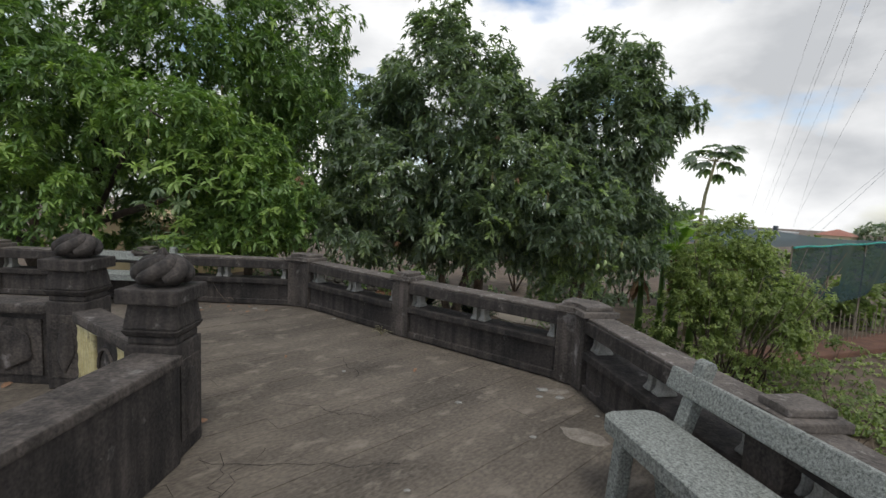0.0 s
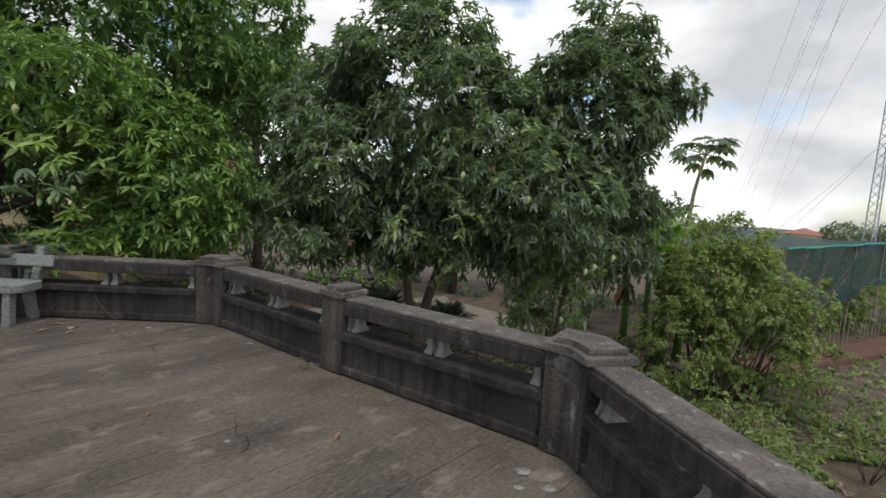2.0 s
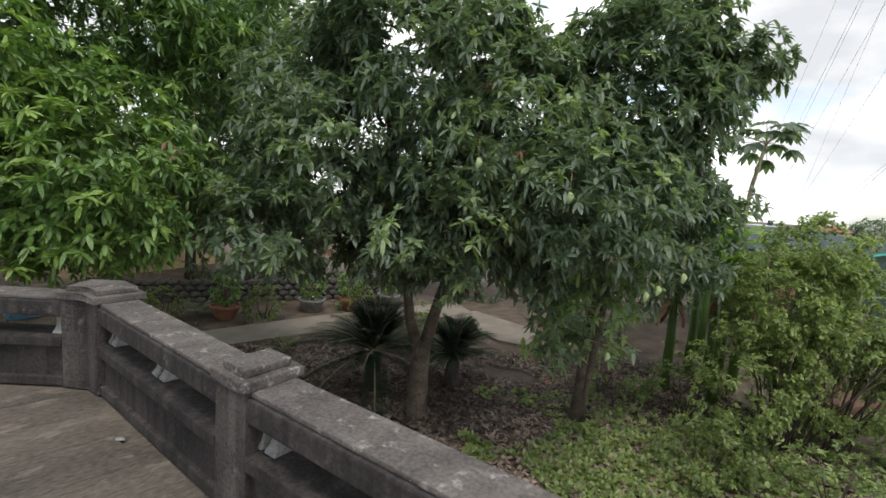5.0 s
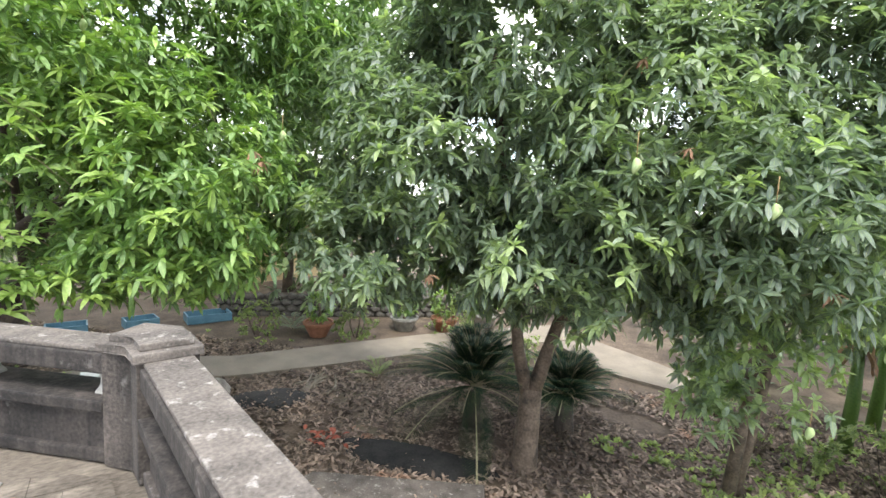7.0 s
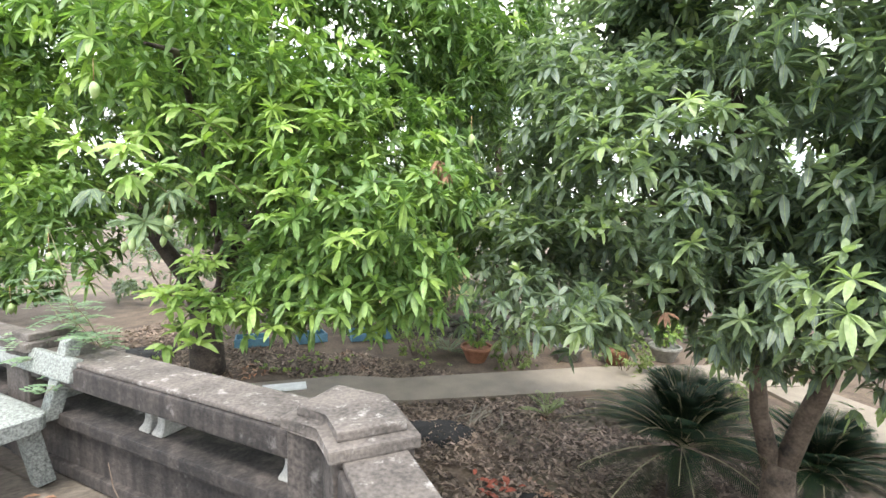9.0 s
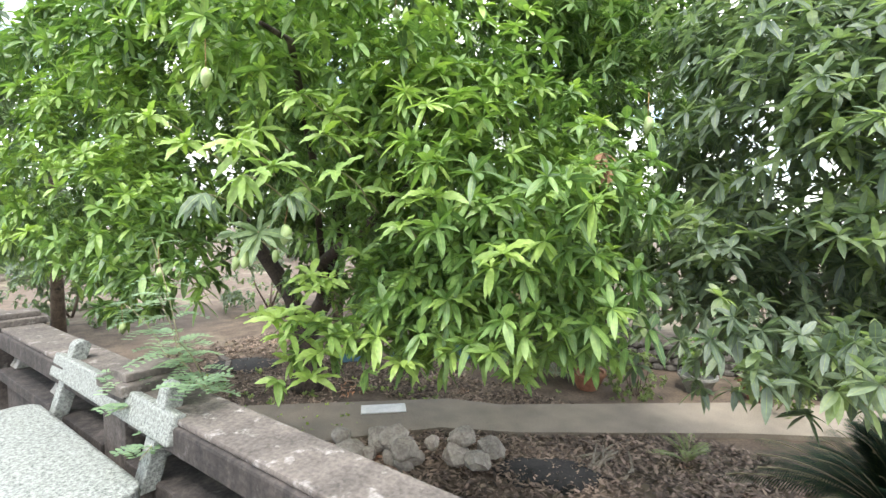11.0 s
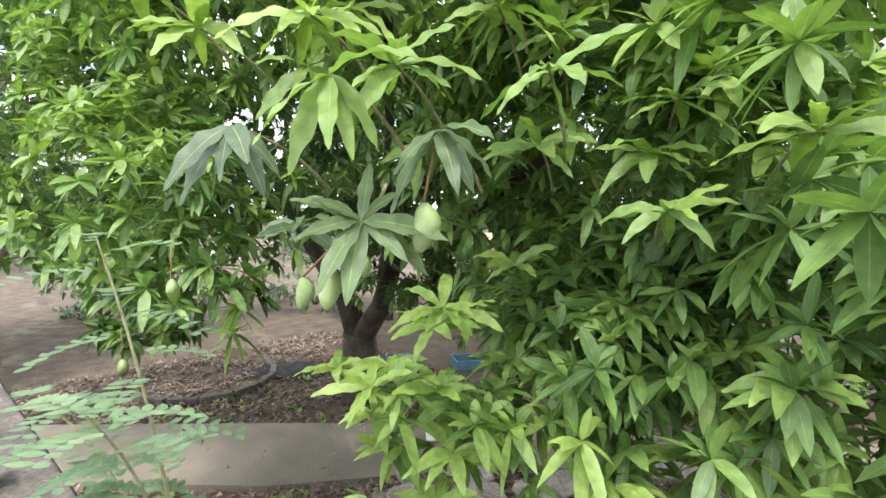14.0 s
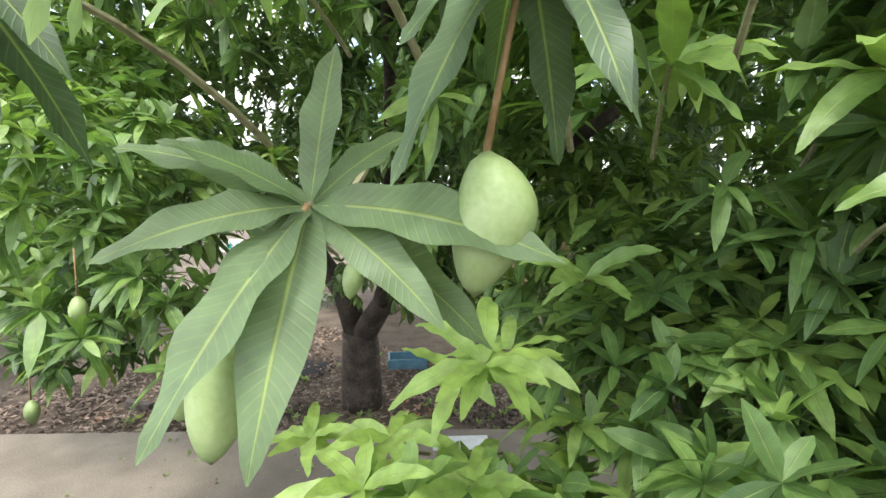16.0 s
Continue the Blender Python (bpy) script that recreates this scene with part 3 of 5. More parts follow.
for k, (at, age, size, n, droop) in enumerate([
        ((-3.89, 8.66, 1.6), 0.3, 0.2, 9, 1.5), ((-4.0, 8.45, 1.7), 0.62, 0.24, 9, 2.6), ((-4.21, 8.33, 1.6), 0.12, 0.19, 9, 1.6), ((-3.72, 8.85, 1.74), 0.5, 0.2, 8, 1.3),
        ((-4.34, 9.27, 1.02), 0.7, 0.2, 10, 0.7), ((-4.25, 9.49, 1.2), 0.55, 0.18, 9, 0.7), ((-3.86, 9.61, 1.03), 0.6, 0.2, 10, 0.7), ((-4.31, 9.1, 0.76), 0.85, 0.19, 10, 0.6),
        ((-4.17, 9.3, 0.59), 0.8, 0.2, 10, 0.6), ((-3.87, 9.71, 0.82), 0.6, 0.2, 9, 0.7), ((-3.91, 9.9, 0.69), 0.65, 0.2, 9, 0.7), ((-4.22, 9.03, 0.39), 0.95, 0.19, 10, 0.6),
        ((-2.86, 9.24, 1.3), 0.9, 0.2, 10, 0.7), ((-3.26, 9.16, 1.6), 0.75, 0.2, 9, 0.7), ((-3.57, 9.21, 1.43), 0.6, 0.2, 9, 0.8), ((-3.96, 9.19, 1.63), 0.55, 0.2, 9, 0.9),
        ((-3.6, 9.35, 1.75), 0.65, 0.2, 9, 0.7), ((-3.3, 9.4, 1.0), 0.7, 0.2, 9, 0.8), ((-4.55, 9.0, 0.62), 0.85, 0.18, 9, 0.5), ((-4.6, 8.75, 1.9), 0.6, 0.22, 9, 1.2),
        ((-4.35, 8.75, 2.02), 0.7, 0.22, 10, 1.2), ((-3.95, 8.95, 1.98), 0.7, 0.21, 9, 1.0), ((-4.75, 8.8, 1.35), 0.35, 0.19, 9, 1.0), ((-3.55, 9.6, 0.6), 0.7, 0.2, 10, 0.7),
        ((-4.44, 9.21, 0.96), 0.85, 0.19, 11, 0.6), ((-4.75, 8.96, 0.76), 0.95, 0.17, 10, 0.5), ((-4.56, 9.08, 0.79), 0.95, 0.18, 11, 0.5), ((-4.42, 9.13, 0.7), 0.95, 0.17, 10, 0.5), ((-4.26, 9.51, 0.79), 0.8, 0.18, 11, 0.6),
        ((-4.11, 9.64, 0.7), 0.75, 0.18, 11, 0.6), ((-4.07, 9.84, 0.9), 0.7, 0.18, 10, 0.7), ((-3.9, 9.88, 0.98), 0.65, 0.19, 10, 0.8), ((-3.74, 10.16, 0.94), 0.65, 0.18, 10, 0.7), ((-4.17, 9.89, 0.97), 0.75, 0.17, 10, 0.7),
        ((-3.8, 9.95, 0.79), 0.75, 0.18, 10, 0.7), ((-4.27, 9.73, 1.0), 0.7, 0.17, 10, 0.6), ((-3.92, 10.0, 1.26), 0.55, 0.19, 9, 0.9), ((-4.3, 9.9, 1.2), 0.55, 0.17, 10, 0.7)]):
    whorl(at, age, size, n, mango, 100 + k, droop, LEAF_OLD if age < 0.4 else LEAF_BRIGHT)

for k, (at, age) in enumerate((
        ((-4.57, 8.39, 1.92), 0.75), ((-4.23, 8.54, 1.91), 0.8), ((-4.03, 8.65, 1.77), 0.55), ((-4.0, 9.04, 2.13), 0.7), ((-4.06, 8.86, 2.22), 0.6), ((-3.72, 9.43, 2.3), 0.6), ((-3.48, 9.64, 2.23), 0.7), ((-3.3, 9.94, 2.21), 0.7),
        ((-3.19, 10.18, 2.39), 0.8), ((-3.64, 9.61, 1.96), 0.55), ((-3.69, 9.4, 1.61), 0.65), ((-3.19, 9.57, 1.56), 0.45), ((-3.03, 9.99, 1.65), 0.6), ((-2.77, 10.36, 1.64), 0.65), ((-2.9, 10.25, 1.83), 0.6))):
    whorl(at, age, 0.21, 11, mango, 400 + k, 0.9, LEAF_BRIGHT, 0.15)
for k, (at, age) in enumerate((
        ((-4.21, 9.02, 1.09), 0.75), ((-4.45, 8.91, 0.78), 0.9), ((-4.22, 9.1, 0.55), 0.9), ((-3.74, 9.38, 0.51), 0.85), ((-3.99, 9.45, 0.64), 0.8), ((-3.48, 9.66, 0.96), 0.6), ((-3.83, 9.63, 1.06), 0.6),
        ((-3.28, 9.68, 0.77), 0.45), ((-2.99, 9.69, 0.93), 0.5), ((-2.77, 9.88, 0.89), 0.7), ((-3.03, 9.74, 0.5), 0.6), ((-4.83, 8.3, 2.09), 0.7), ((-3.93, 9.23, 1.98), 0.55))):
    whorl(at, age, 0.19, 11, mango, 430 + k, 0.7, LEAF_BRIGHT)

for k, (at, owner) in enumerate((((-2.81, 10.45, 1.95), mango), ((-2.75, 10.5, 1.85), mango))):
    whorl(at, 0.0, 0.15, 8, owner, 300 + k, 2.5, DRY)

FRUIT = material("green_mango_skin", (0.23, 0.32, 0.11), (0.33, 0.41, 0.18), 9, 0.45, 0.05, 160, spot=(0.42, 0.5, 0.27), spot_at=0.6, spot_scale=4)
STALK = material("fruit_stalk", (0.2, 0.12, 0.05), (0.36, 0.24, 0.11), 20, 0.7, 0.3, 90)


def fruit(at, parent, size=0.12, stalk=0.14, turn=0.0, slant=(0.0, 0.0)):
    bm = bmesh.new()
    rings, n = [], 16
    for i in range(13):
        t = i / 12
        r = 0.0 if i in (0, 12) else 0.29 * math.sin(math.pi * t ** 0.86) ** 0.72
        off = 0.07 * math.sin(t * math.pi * 1.4)
        z = 0.5 - t
        c = Vector((off * math.cos(turn), off * math.sin(turn), z))
        rings.append([bm.verts.new((c + Vector((math.cos(2 * math.pi * k / n) * r, math.sin(2 * math.pi * k / n) * r * 0.88, 0))) * size) for k in range(n)] if r else [bm.verts.new(c * size)])
    for a, b in zip(rings, rings[1:]):
        for k in range(n):
            if len(a) == 1:
                bm.faces.new((a[0], b[(k + 1) % n], b[k]))
            elif len(b) == 1:
                bm.faces.new((a[k], a[(k + 1) % n], b[0]))
            else:
                bm.faces.new((a[k], a[(k + 1) % n], b[(k + 1) % n], b[k]))
    bmesh.ops.recalc_face_normals(bm, faces=bm.faces)
    ob = part("mango_fruit", bm, FRUIT, parent, "pale green unripe mango", True)
    ob.location = at
    top = size * 0.48
    part("stalk", tube(bm_new(), [(0, 0, top), (slant[0] * 0.5, slant[1] * 0.5, top + stalk * 0.5), (slant[0], slant[1], top + stalk)], [0.0035, 0.003, 0.0035], 6), STALK, ob, "brown fruit stalk", True)
    return ob


def bm_new():
    return bmesh.new()


fruit((-3.91, 8.642, 1.38), mango, 0.122, 0.16, 0.5, (0.02, 0.02))
fruit((-4.05, 8.478, 1.24), mango, 0.105, 0.105, 2.0, (0.034, 0.066))
fruit((-4.2, 8.5, 1.205), mango, 0.09, 0.145, 1.0, (0.17, 0.046))
for at, size in (((-4.67, 9.04, 1.19), 0.1), ((-4.4, 8.45, 2.28), 0.125), ((-5.6, 8.6, 1.02), 0.11), ((-6.15, 8.5, 0.52), 0.11),
                 ((-2.54, 10.56, 2.13), 0.12), ((-4.0, 9.85, 3.25), 0.12), ((-4.2, 9.8, 3.03), 0.12)):
    fruit(at, mango, size, 0.16)

forked = thing("forked_mango_tree", (0, 0, 0), "mango tree with forked trunk and dark green crown", "tree")
trunk("trunk", forked, [(((0.2, 12.85, -2.65), (0.21, 12.88, -2.45), (0.22, 12.95, -1.9), (0.24, 13.05, -1.28)), 0.23, 0.16),
                        (((0.24, 13.05, -1.45), (0.42, 13.0, -0.7), (0.6, 12.9, 0.0), (0.85, 12.5, 1.6), (1.2, 12.2, 3.5)), 0.125, 0.045),
                        (((0.2, 13.05, -1.45), (0.0, 13.0, -0.7), (-0.08, 12.9, 0.0), (-0.3, 12.6, 1.6), (-0.6, 12.4, 3.6)), 0.11, 0.045),
                        (((0.85, 12.5, 1.6), (1.7, 12.0, 2.2), (2.5, 11.4, 2.3)), 0.05, 0.015), (((-0.3, 12.6, 1.6), (-1.0, 11.9, 1.7), (-1.6, 11.2, 1.3)), 0.05, 0.015)])
GAPS = ((-0.9, 12.5, 2.4, 0.5), (-0.75, 11.3, 2.25, 0.42), (-1.1, 13.7, 2.6, 0.6), (2.1, 12.5, 1.55, 0.36), (1.85, 11.3, 1.55, 0.32), (2.45, 13.6, 1.55, 0.45))
crown(forked, [(0.0, 12.7, 3.2, 1.75, 1.9, 2.75, 6400), (-1.5, 12.6, 2.3, 1.3, 1.5, 2.1, 2600), (1.6, 12.6, 2.3, 1.4, 1.5, 1.75, 2600), (2.5, 12.0, 1.5, 1.4, 1.4, 1.4, 1900), (0.4, 11.9, 0.95, 1.7, 1.0, 0.8, 1100), (-1.9, 13.2, 3.4, 0.8, 1.0, 1.2, 700)], 3, LEAF_DARK, (0.0, 0.7), LOW, 0.165, bare=GAPS)
crown(forked, [(0.52, 10.4, 1.3, 0.55, 0.5, 0.6, 330), (0.5, 10.6, 0.75, 0.45, 0.4, 0.4, 160), (-1.7, 10.9, 1.0, 0.95, 0.7, 0.65, 480), (-1.0, 11.0, 1.9, 0.9, 0.7, 0.8, 300), (2.4, 10.8, 1.5, 1.2, 0.9, 0.85, 560), (1.3, 11.0, 2.4, 1.0, 0.8, 0.9, 330)],
      6, LEAF_DARK, (0.2, 1.0), OVAL, 0.15, bare=GAPS)
crown(forked, [(0.5, 10.2, 1.15, 0.48, 0.4, 0.55, 230)], 15, LEAF_DARK, (0.7, 1.4), OVAL, 0.155, bare=GAPS)
crown(forked, [(-0.4, 12.8, 0.4, 0.5, 0.4, 0.35, 50)], 14, LEAF_BRIGHT, (0.0, 0.3), OVAL, 0.24, 9)
for k, at in enumerate(((-0.9, 10.75, 0.75), (2.6, 10.35, 0.95), (1.4, 10.4, 2.1), (3.5, 11.9, 0.5), (1.0, 10.6, 2.9))):
    whorl(at, 0.0, 0.13, 7, forked, 320 + k, 2.5, DRY)
for at in ((3.08, 10.2, 0.6), (2.95, 10.2, 0.52), (3.4, 10.3, 0.75), (0.9, 9.9, 1.9), (1.9, 9.9, 1.6)):
    fruit(at, forked, 0.13, 0.2)

slim = thing("young_mango_tree", (0, 0, 0), "slim young mango tree with dark leaves and fruit", "tree")
trunk("trunk", slim, [(((3.1, 13.05, -2.6), (3.15, 13.0, -1.6), (3.1, 12.8, -0.6), (3.3, 12.6, 0.6)), 0.1, 0.05),
                      (((3.2, 13.1, -2.6), (3.3, 13.05, -1.6), (3.5, 13.0, 0.5), (3.9, 13.0, 3.0)), 0.08, 0.04)])
crown(slim, [(3.75, 13.0, 3.1, 1.4, 1.4, 2.45, 4000), (4.4, 12.6, 1.15, 0.9, 1.0, 1.0, 1100), (4.85, 12.8, 3.95, 0.75, 0.7, 0.55, 480), (5.45, 12.8, 2.75, 0.35, 0.4, 0.2, 40), (4.45, 12.8, 2.3, 0.6, 0.8, 0.8, 420), (2.7, 12.8, 3.9, 0.6, 0.7, 0.55, 260)], 4, LEAF_DARK, (0.0, 0.55), LOW, 0.175)
crown(slim, [(2.95, 12.3, -0.55, 0.8, 0.6, 0.6, 260), (2.9, 12.0, 0.3, 0.8, 0.6, 0.5, 200)], 7, LEAF_DARK, (0.6, 1.4), OVAL, 0.165)
fruit((2.78, 10.75, -0.42), slim, 0.13, 0.2)
for k, (x, y, z, w, h, n) in enumerate(((-6.4, 20.6, 4.0, 2.6, 3.4, 1500), (1.2, 22.5, 2.6, 2.4, 2.6, 1000), (-9.5, 22.5, 4.5, 3.5, 4.2, 1300), (-16, 18.5, 3.6, 3.5, 3.6, 1300), (-21, 11, 3.2, 3.4, 3.6, 1300), (-19.5, 7.6, 4.6, 3.4, 4.2, 1300), (-17.5, 4.5, 3.0, 3.0, 3.6, 1200))):
    far_tree = thing("tree", (0, 0, 0), "dense dark green tree behind the garden path", "tree", "trees round the garden")
    trunk("trunk", far_tree, [(((x, y, -2.7), (x + 0.1, y, 0.0), (x - 0.1, y, z)), 0.22, 0.1)])
    crown(far_tree, [(x, y, z, w, w * 0.8, h, n)], 20 + k, LEAF_DARK, (0.0, 0.45), LOW, 0.32)

# ---- shrubs, bananas and weeds ----
LEAF_SHRUB = leaf_material("shrub_leaf", (0.12, 0.17, 0.06), (0.25, 0.315, 0.105), (0.42, 0.48, 0.18), 0.55, 0.45)
LEAF_BANANA = leaf_material("banana_leaf", (0.07, 0.14, 0.03), (0.15, 0.26, 0.05), (0.3, 0.4, 0.09), 0.45, 0.4)
SMALL = plain_leaf(0.2)


def shrub(name, label, lobes, stems, mat, seed, ages, length, per=9):
    ob = thing(name, (0, 0, 0), label, "shrub")
    trunk("trunk", ob, stems, BARK)
    crown(ob, lobes, seed, mat, ages, SMALL, length, per, 0.25, open_to=1.3)
    return ob


rs = random.Random(5)
stems = [(((6.8 + dx * 0.35 + rs.uniform(-0.3, 0.3), 12.6, -2.6), (6.8 + dx * 0.6, 12.6 + dy * 0.4, -1.4), (6.8 + dx + rs.uniform(-0.2, 0.2), 12.6 + dy, dz)), 0.02, 0.006) for dx, dy, dz in [(rs.uniform(-1.1, 1.9), rs.uniform(-1.1, 0.9), rs.uniform(-0.6, 1.0)) for _ in range(34)]]
shrub("flowering_shrub", "tall yellow-green feathery shrub with bare twigs", [(6.7, 12.9, -0.1, 1.3, 1.2, 1.25, 4200), (7.4, 12.6, -1.0, 1.3, 1.0, 1.1, 2600), (7.0, 13.1, 0.95, 0.85, 0.7, 0.7, 1100), (5.7, 12.4, -1.1, 0.9, 0.8, 1.1, 1200), (8.2, 12.9, -0.6, 0.95, 0.9, 1.0, 2200), (6.2, 12.6, 0.2, 0.7, 0.7, 0.8, 900)], stems, LEAF_SHRUB, 31, (0.25, 0.9), 0.075)
for k, (x, y, r, h, n) in enumerate(((4.7, 11.6, 0.8, 0.55, 420), (6.2, 11.0, 0.8, 0.6, 420), (8.6, 11.6, 0.9, 0.8, 520), (9.6, 13.2, 1.0, 0.9, 560), (5.4, 13.6, 0.9, 0.8, 420), (4.0, 14.5, 0.8, 0.7, 320), (7.6, 9.8, 0.9, 0.7, 420), (-4.7, 18.0, 0.6, 0.7, 260), (-2.2, 18.9, 0.6, 0.7, 260), (-7.3, 17.2, 0.6, 0.6, 240), (-0.2, 17.3, 0.6, 0.6, 240), (5.6, 9.2, 0.7, 0.6, 320), (6.9, 8.3, 0.7, 0.6, 320), (4.3, 9.7, 0.6, 0.45, 260))):
    st = [(((x, y, -2.6), (x + 0.2 * math.cos(a), y + 0.2 * math.sin(a), -2.2), (x + 0.5 * r * math.cos(a), y + 0.5 * r * math.sin(a), -2.3 + h)), 0.012, 0.005) for a in (0.3, 1.6, 3.0, 4.4, 5.5)]
    shrub("weed_bush", "low green weedy bush on the garden soil", [(x, y, -2.1, r, r, h, n)], st, LEAF_SHRUB, 40 + k, (0.0, 0.5), 0.08)
for k, (x, y, r, h, n) in enumerate(((-7.5, 23.5, 2.6, 2.4, 700), (-2.5, 24.5, 2.8, 2.6, 700), (3.0, 23.5, 2.8, 2.6, 700), (7.5, 22.0, 2.6, 2.4, 700), (11.5, 21.0, 2.2, 2.0, 500), (5.2, 18.5, 1.4, 1.4, 420), (-20, 18, 3, 2.4, 600), (-24, 12, 3, 2.4, 600), (-22, 6, 3, 2.4, 600))):
    st = [(((x, y, -2.6), (x + 0.5 * math.cos(a), y + 0.5 * math.sin(a), -1.6), (x + 0.8 * math.cos(a), y + 0.8 * math.sin(a), -0.6)), 0.05, 0.02) for a in (0.3, 2.4, 4.4)]
    hd = thing("hedge_bush", (0, 0, 0), "tall dark green bush closing the garden", "bush", "bushes round the garden")
    trunk("trunk", hd, st, BARK)
    crown(hd, [(x, y, -1.2, r, r * 0.7, h, n)], 120 + k, LEAF_DARK, (0.0, 0.6), SMALL, 0.2)
# hedge and beds beyond the net
for k, (x, y, r, h) in enumerate(((14.5, 21, 2.2, 1.0), (18.5, 22, 2.4, 1.1), (22, 20, 2.6, 1.2), (12, 23, 2.2, 1.1), (26, 30, 3.5, 1.4), (18, 33, 3.5, 1.4), (34, 38, 4, 1.6), (27, 45, 4.5, 1.7), (40, 52, 5, 2.0), (20, 48, 4, 1.7))):
    shrub("hedge_shrub", "low rounded green shrub in the fields", [(x, y, -2.2 - 0.012 * max(0, x + y - 50), r, r, h, 420)], [(((x, y, -2.9), (x, y, -2.4), (x, y, -2.0)), 0.05, 0.03)], LEAF_SHRUB, 60 + k, (0.1, 0.5), 0.2 + 0.004 * (x + y))

rng = np.random.default_rng(77)
weed_p = np.concatenate([np.stack([rng.uniform(1.0, 6.5, 1500), rng.uniform(10.0, 13.0, 1500), np.full(1500, -2.46)], 1), np.stack([rng.uniform(1.2, 10.5, 1500), rng.uniform(9.2, 14.2, 1500), np.full(1500, -2.46)], 1), np.stack([rng.uniform(7, 22, 900), rng.uniform(12, 19, 900), np.full(900, -2.45)], 1),
                         np.stack([rng.uniform(2.8, 10, 1100), rng.uniform(5.0, 10.5, 1100), np.full(1100, -2.46)], 1),
                         np.stack([rng.uniform(-13, -6, 260), rng.uniform(9, 17, 260), np.full(260, -2.46)], 1)])
keep = np.array([noise.noise(Vector(p) * 0.6) for p in weed_p]) > -0.12
weed_p = weed_p[keep]
weeds = finish(new("weeds", spray("weeds", weed_p, np.tile((0, 0, 1.0), (len(weed_p), 1)) + rng.normal(0, 0.3, (len(weed_p), 3)), rng.uniform(0, 0.7, len(weed_p)), SMALL, 8, 0.13, 0.2, 1.0, 9)), LEAF_SHRUB)
tagged(weeds, "green weeds scattered over the garden soil", "weeds", kind="stuff")

LITTER = material("dry_litter", (0.075, 0.054, 0.041), (0.33, 0.25, 0.195), 0.7, 0.95, 0.2, 9, spot=(0.36, 0.16, 0.08), spot_at=0.66, spot_scale=0.7)
lit = np.concatenate([np.stack([rng.uniform(-9, 7, 19000), rng.uniform(9.3, 16.5, 19000), np.full(19000, -2.455)], 1), np.stack([rng.uniform(-16, -8, 5000), rng.uniform(8, 16, 5000), np.full(5000, -2.455)], 1)])
keep = np.array([noise.noise(Vector(p) * 0.5) for p in lit]) > -0.42
on_path = np.zeros(len(lit), bool)
ring = PATH_NEAR + PATH_FAR[::-1]
for (x0, y0), (x1, y1) in zip(ring, ring[1:] + ring[:1]):
    on_path ^= ((y0 > lit[:, 1]) != (y1 > lit[:, 1])) & (lit[:, 0] < (x1 - x0) * (lit[:, 1] - y0) / (y1 - y0 + 1e-9) + x0)
ash = ((lit[:, 0] + 1.4) / 1.35) ** 2 + ((lit[:, 1] - 12.6) / 0.46) ** 2 < rng.uniform(0.55, 1.15, len(lit))
lit = lit[keep & ~on_path & ~(ash & (rng.random(len(lit)) < 0.94))]
speckled(LITTER)
flat_leaf = plain_leaf(0.18, 0.1)
litter = finish(new("leaf_litter", spray("leaf_litter", lit, np.array((0, 0, 1.0)) + rng.normal(0, 0.16, (len(lit), 3)), np.zeros(len(lit)), flat_leaf, 3, 0.115, 0.0, 1.6, 10)), LITTER)
tagged(litter, "brown dry leaf litter lying on the soil", "leaf litter", kind="stuff")


def banana(x, y, h, seed, n=8, size=1.7):
    r = random.Random(seed)
    ob = thing("banana_plant", (0, 0, 0), "banana plant with broad torn green leaves", "banana plant", "banana plants behind the shrub")
    part("stem", tube(bmesh.new(), [(x, y, -2.6), (x + 0.03, y, -1.5), (x, y, h - 1.2)], [0.12, 0.1, 0.06], 10), LEAF_BANANA, ob, smooth=True)
    for k in range(n):
        a = k * 2.4 + r.uniform(-0.3, 0.3)
        rise = r.uniform(0.5, 1.3)
        tv, tf, tu = blade(12, 0.14, 0.25, 0.15, 0.5)
        d = np.array((math.cos(a), math.sin(a), rise))
        d /= np.linalg.norm(d)
        s = np.cross(d, (0, 0, 1.0))
        s /= np.linalg.norm(s)
        u = np.cross(s, d)
        t, w, hh = (tv[:, i][:, None] for i in range(3))
        co = np.array((x, y, h - 1.25)) + size * (t * d + w * s + hh * u - 0.45 * t ** 2.2 * np.array((0, 0, 1.0)))
        lf = finish(new("leaf", raw_mesh("leaf", co, tf, tu, np.full(len(tv), r.uniform(0.2, 0.9)))), LEAF_BANANA)
        lf.parent = ob
    for k in range(4):
        a = r.uniform(0, 6.3)
        base = Vector((x, y, h - 1.4))
        tip = base + Vector((0.3 * math.cos(a), 0.3 * math.sin(a), -0.8))
        bent_leaf("dead_leaf", base, tip, 0.14, 0.1, DRY, ob, 0.0, seed + k)["label"] = "hanging brown dead leaf"


for x, y, h, sd in ((6.5, 15.0, 1.9, 6), (6.3, 14.3, 1.5, 7), (6.6, 16.0, 2.0, 1), (7.7, 17.6, 2.4, 2), (5.6, 15.0, 1.1, 3), (8.9, 16.4, 1.4, 4), (7.2, 15.2, 1.3, 5)):
    banana(x, y, h, sd)

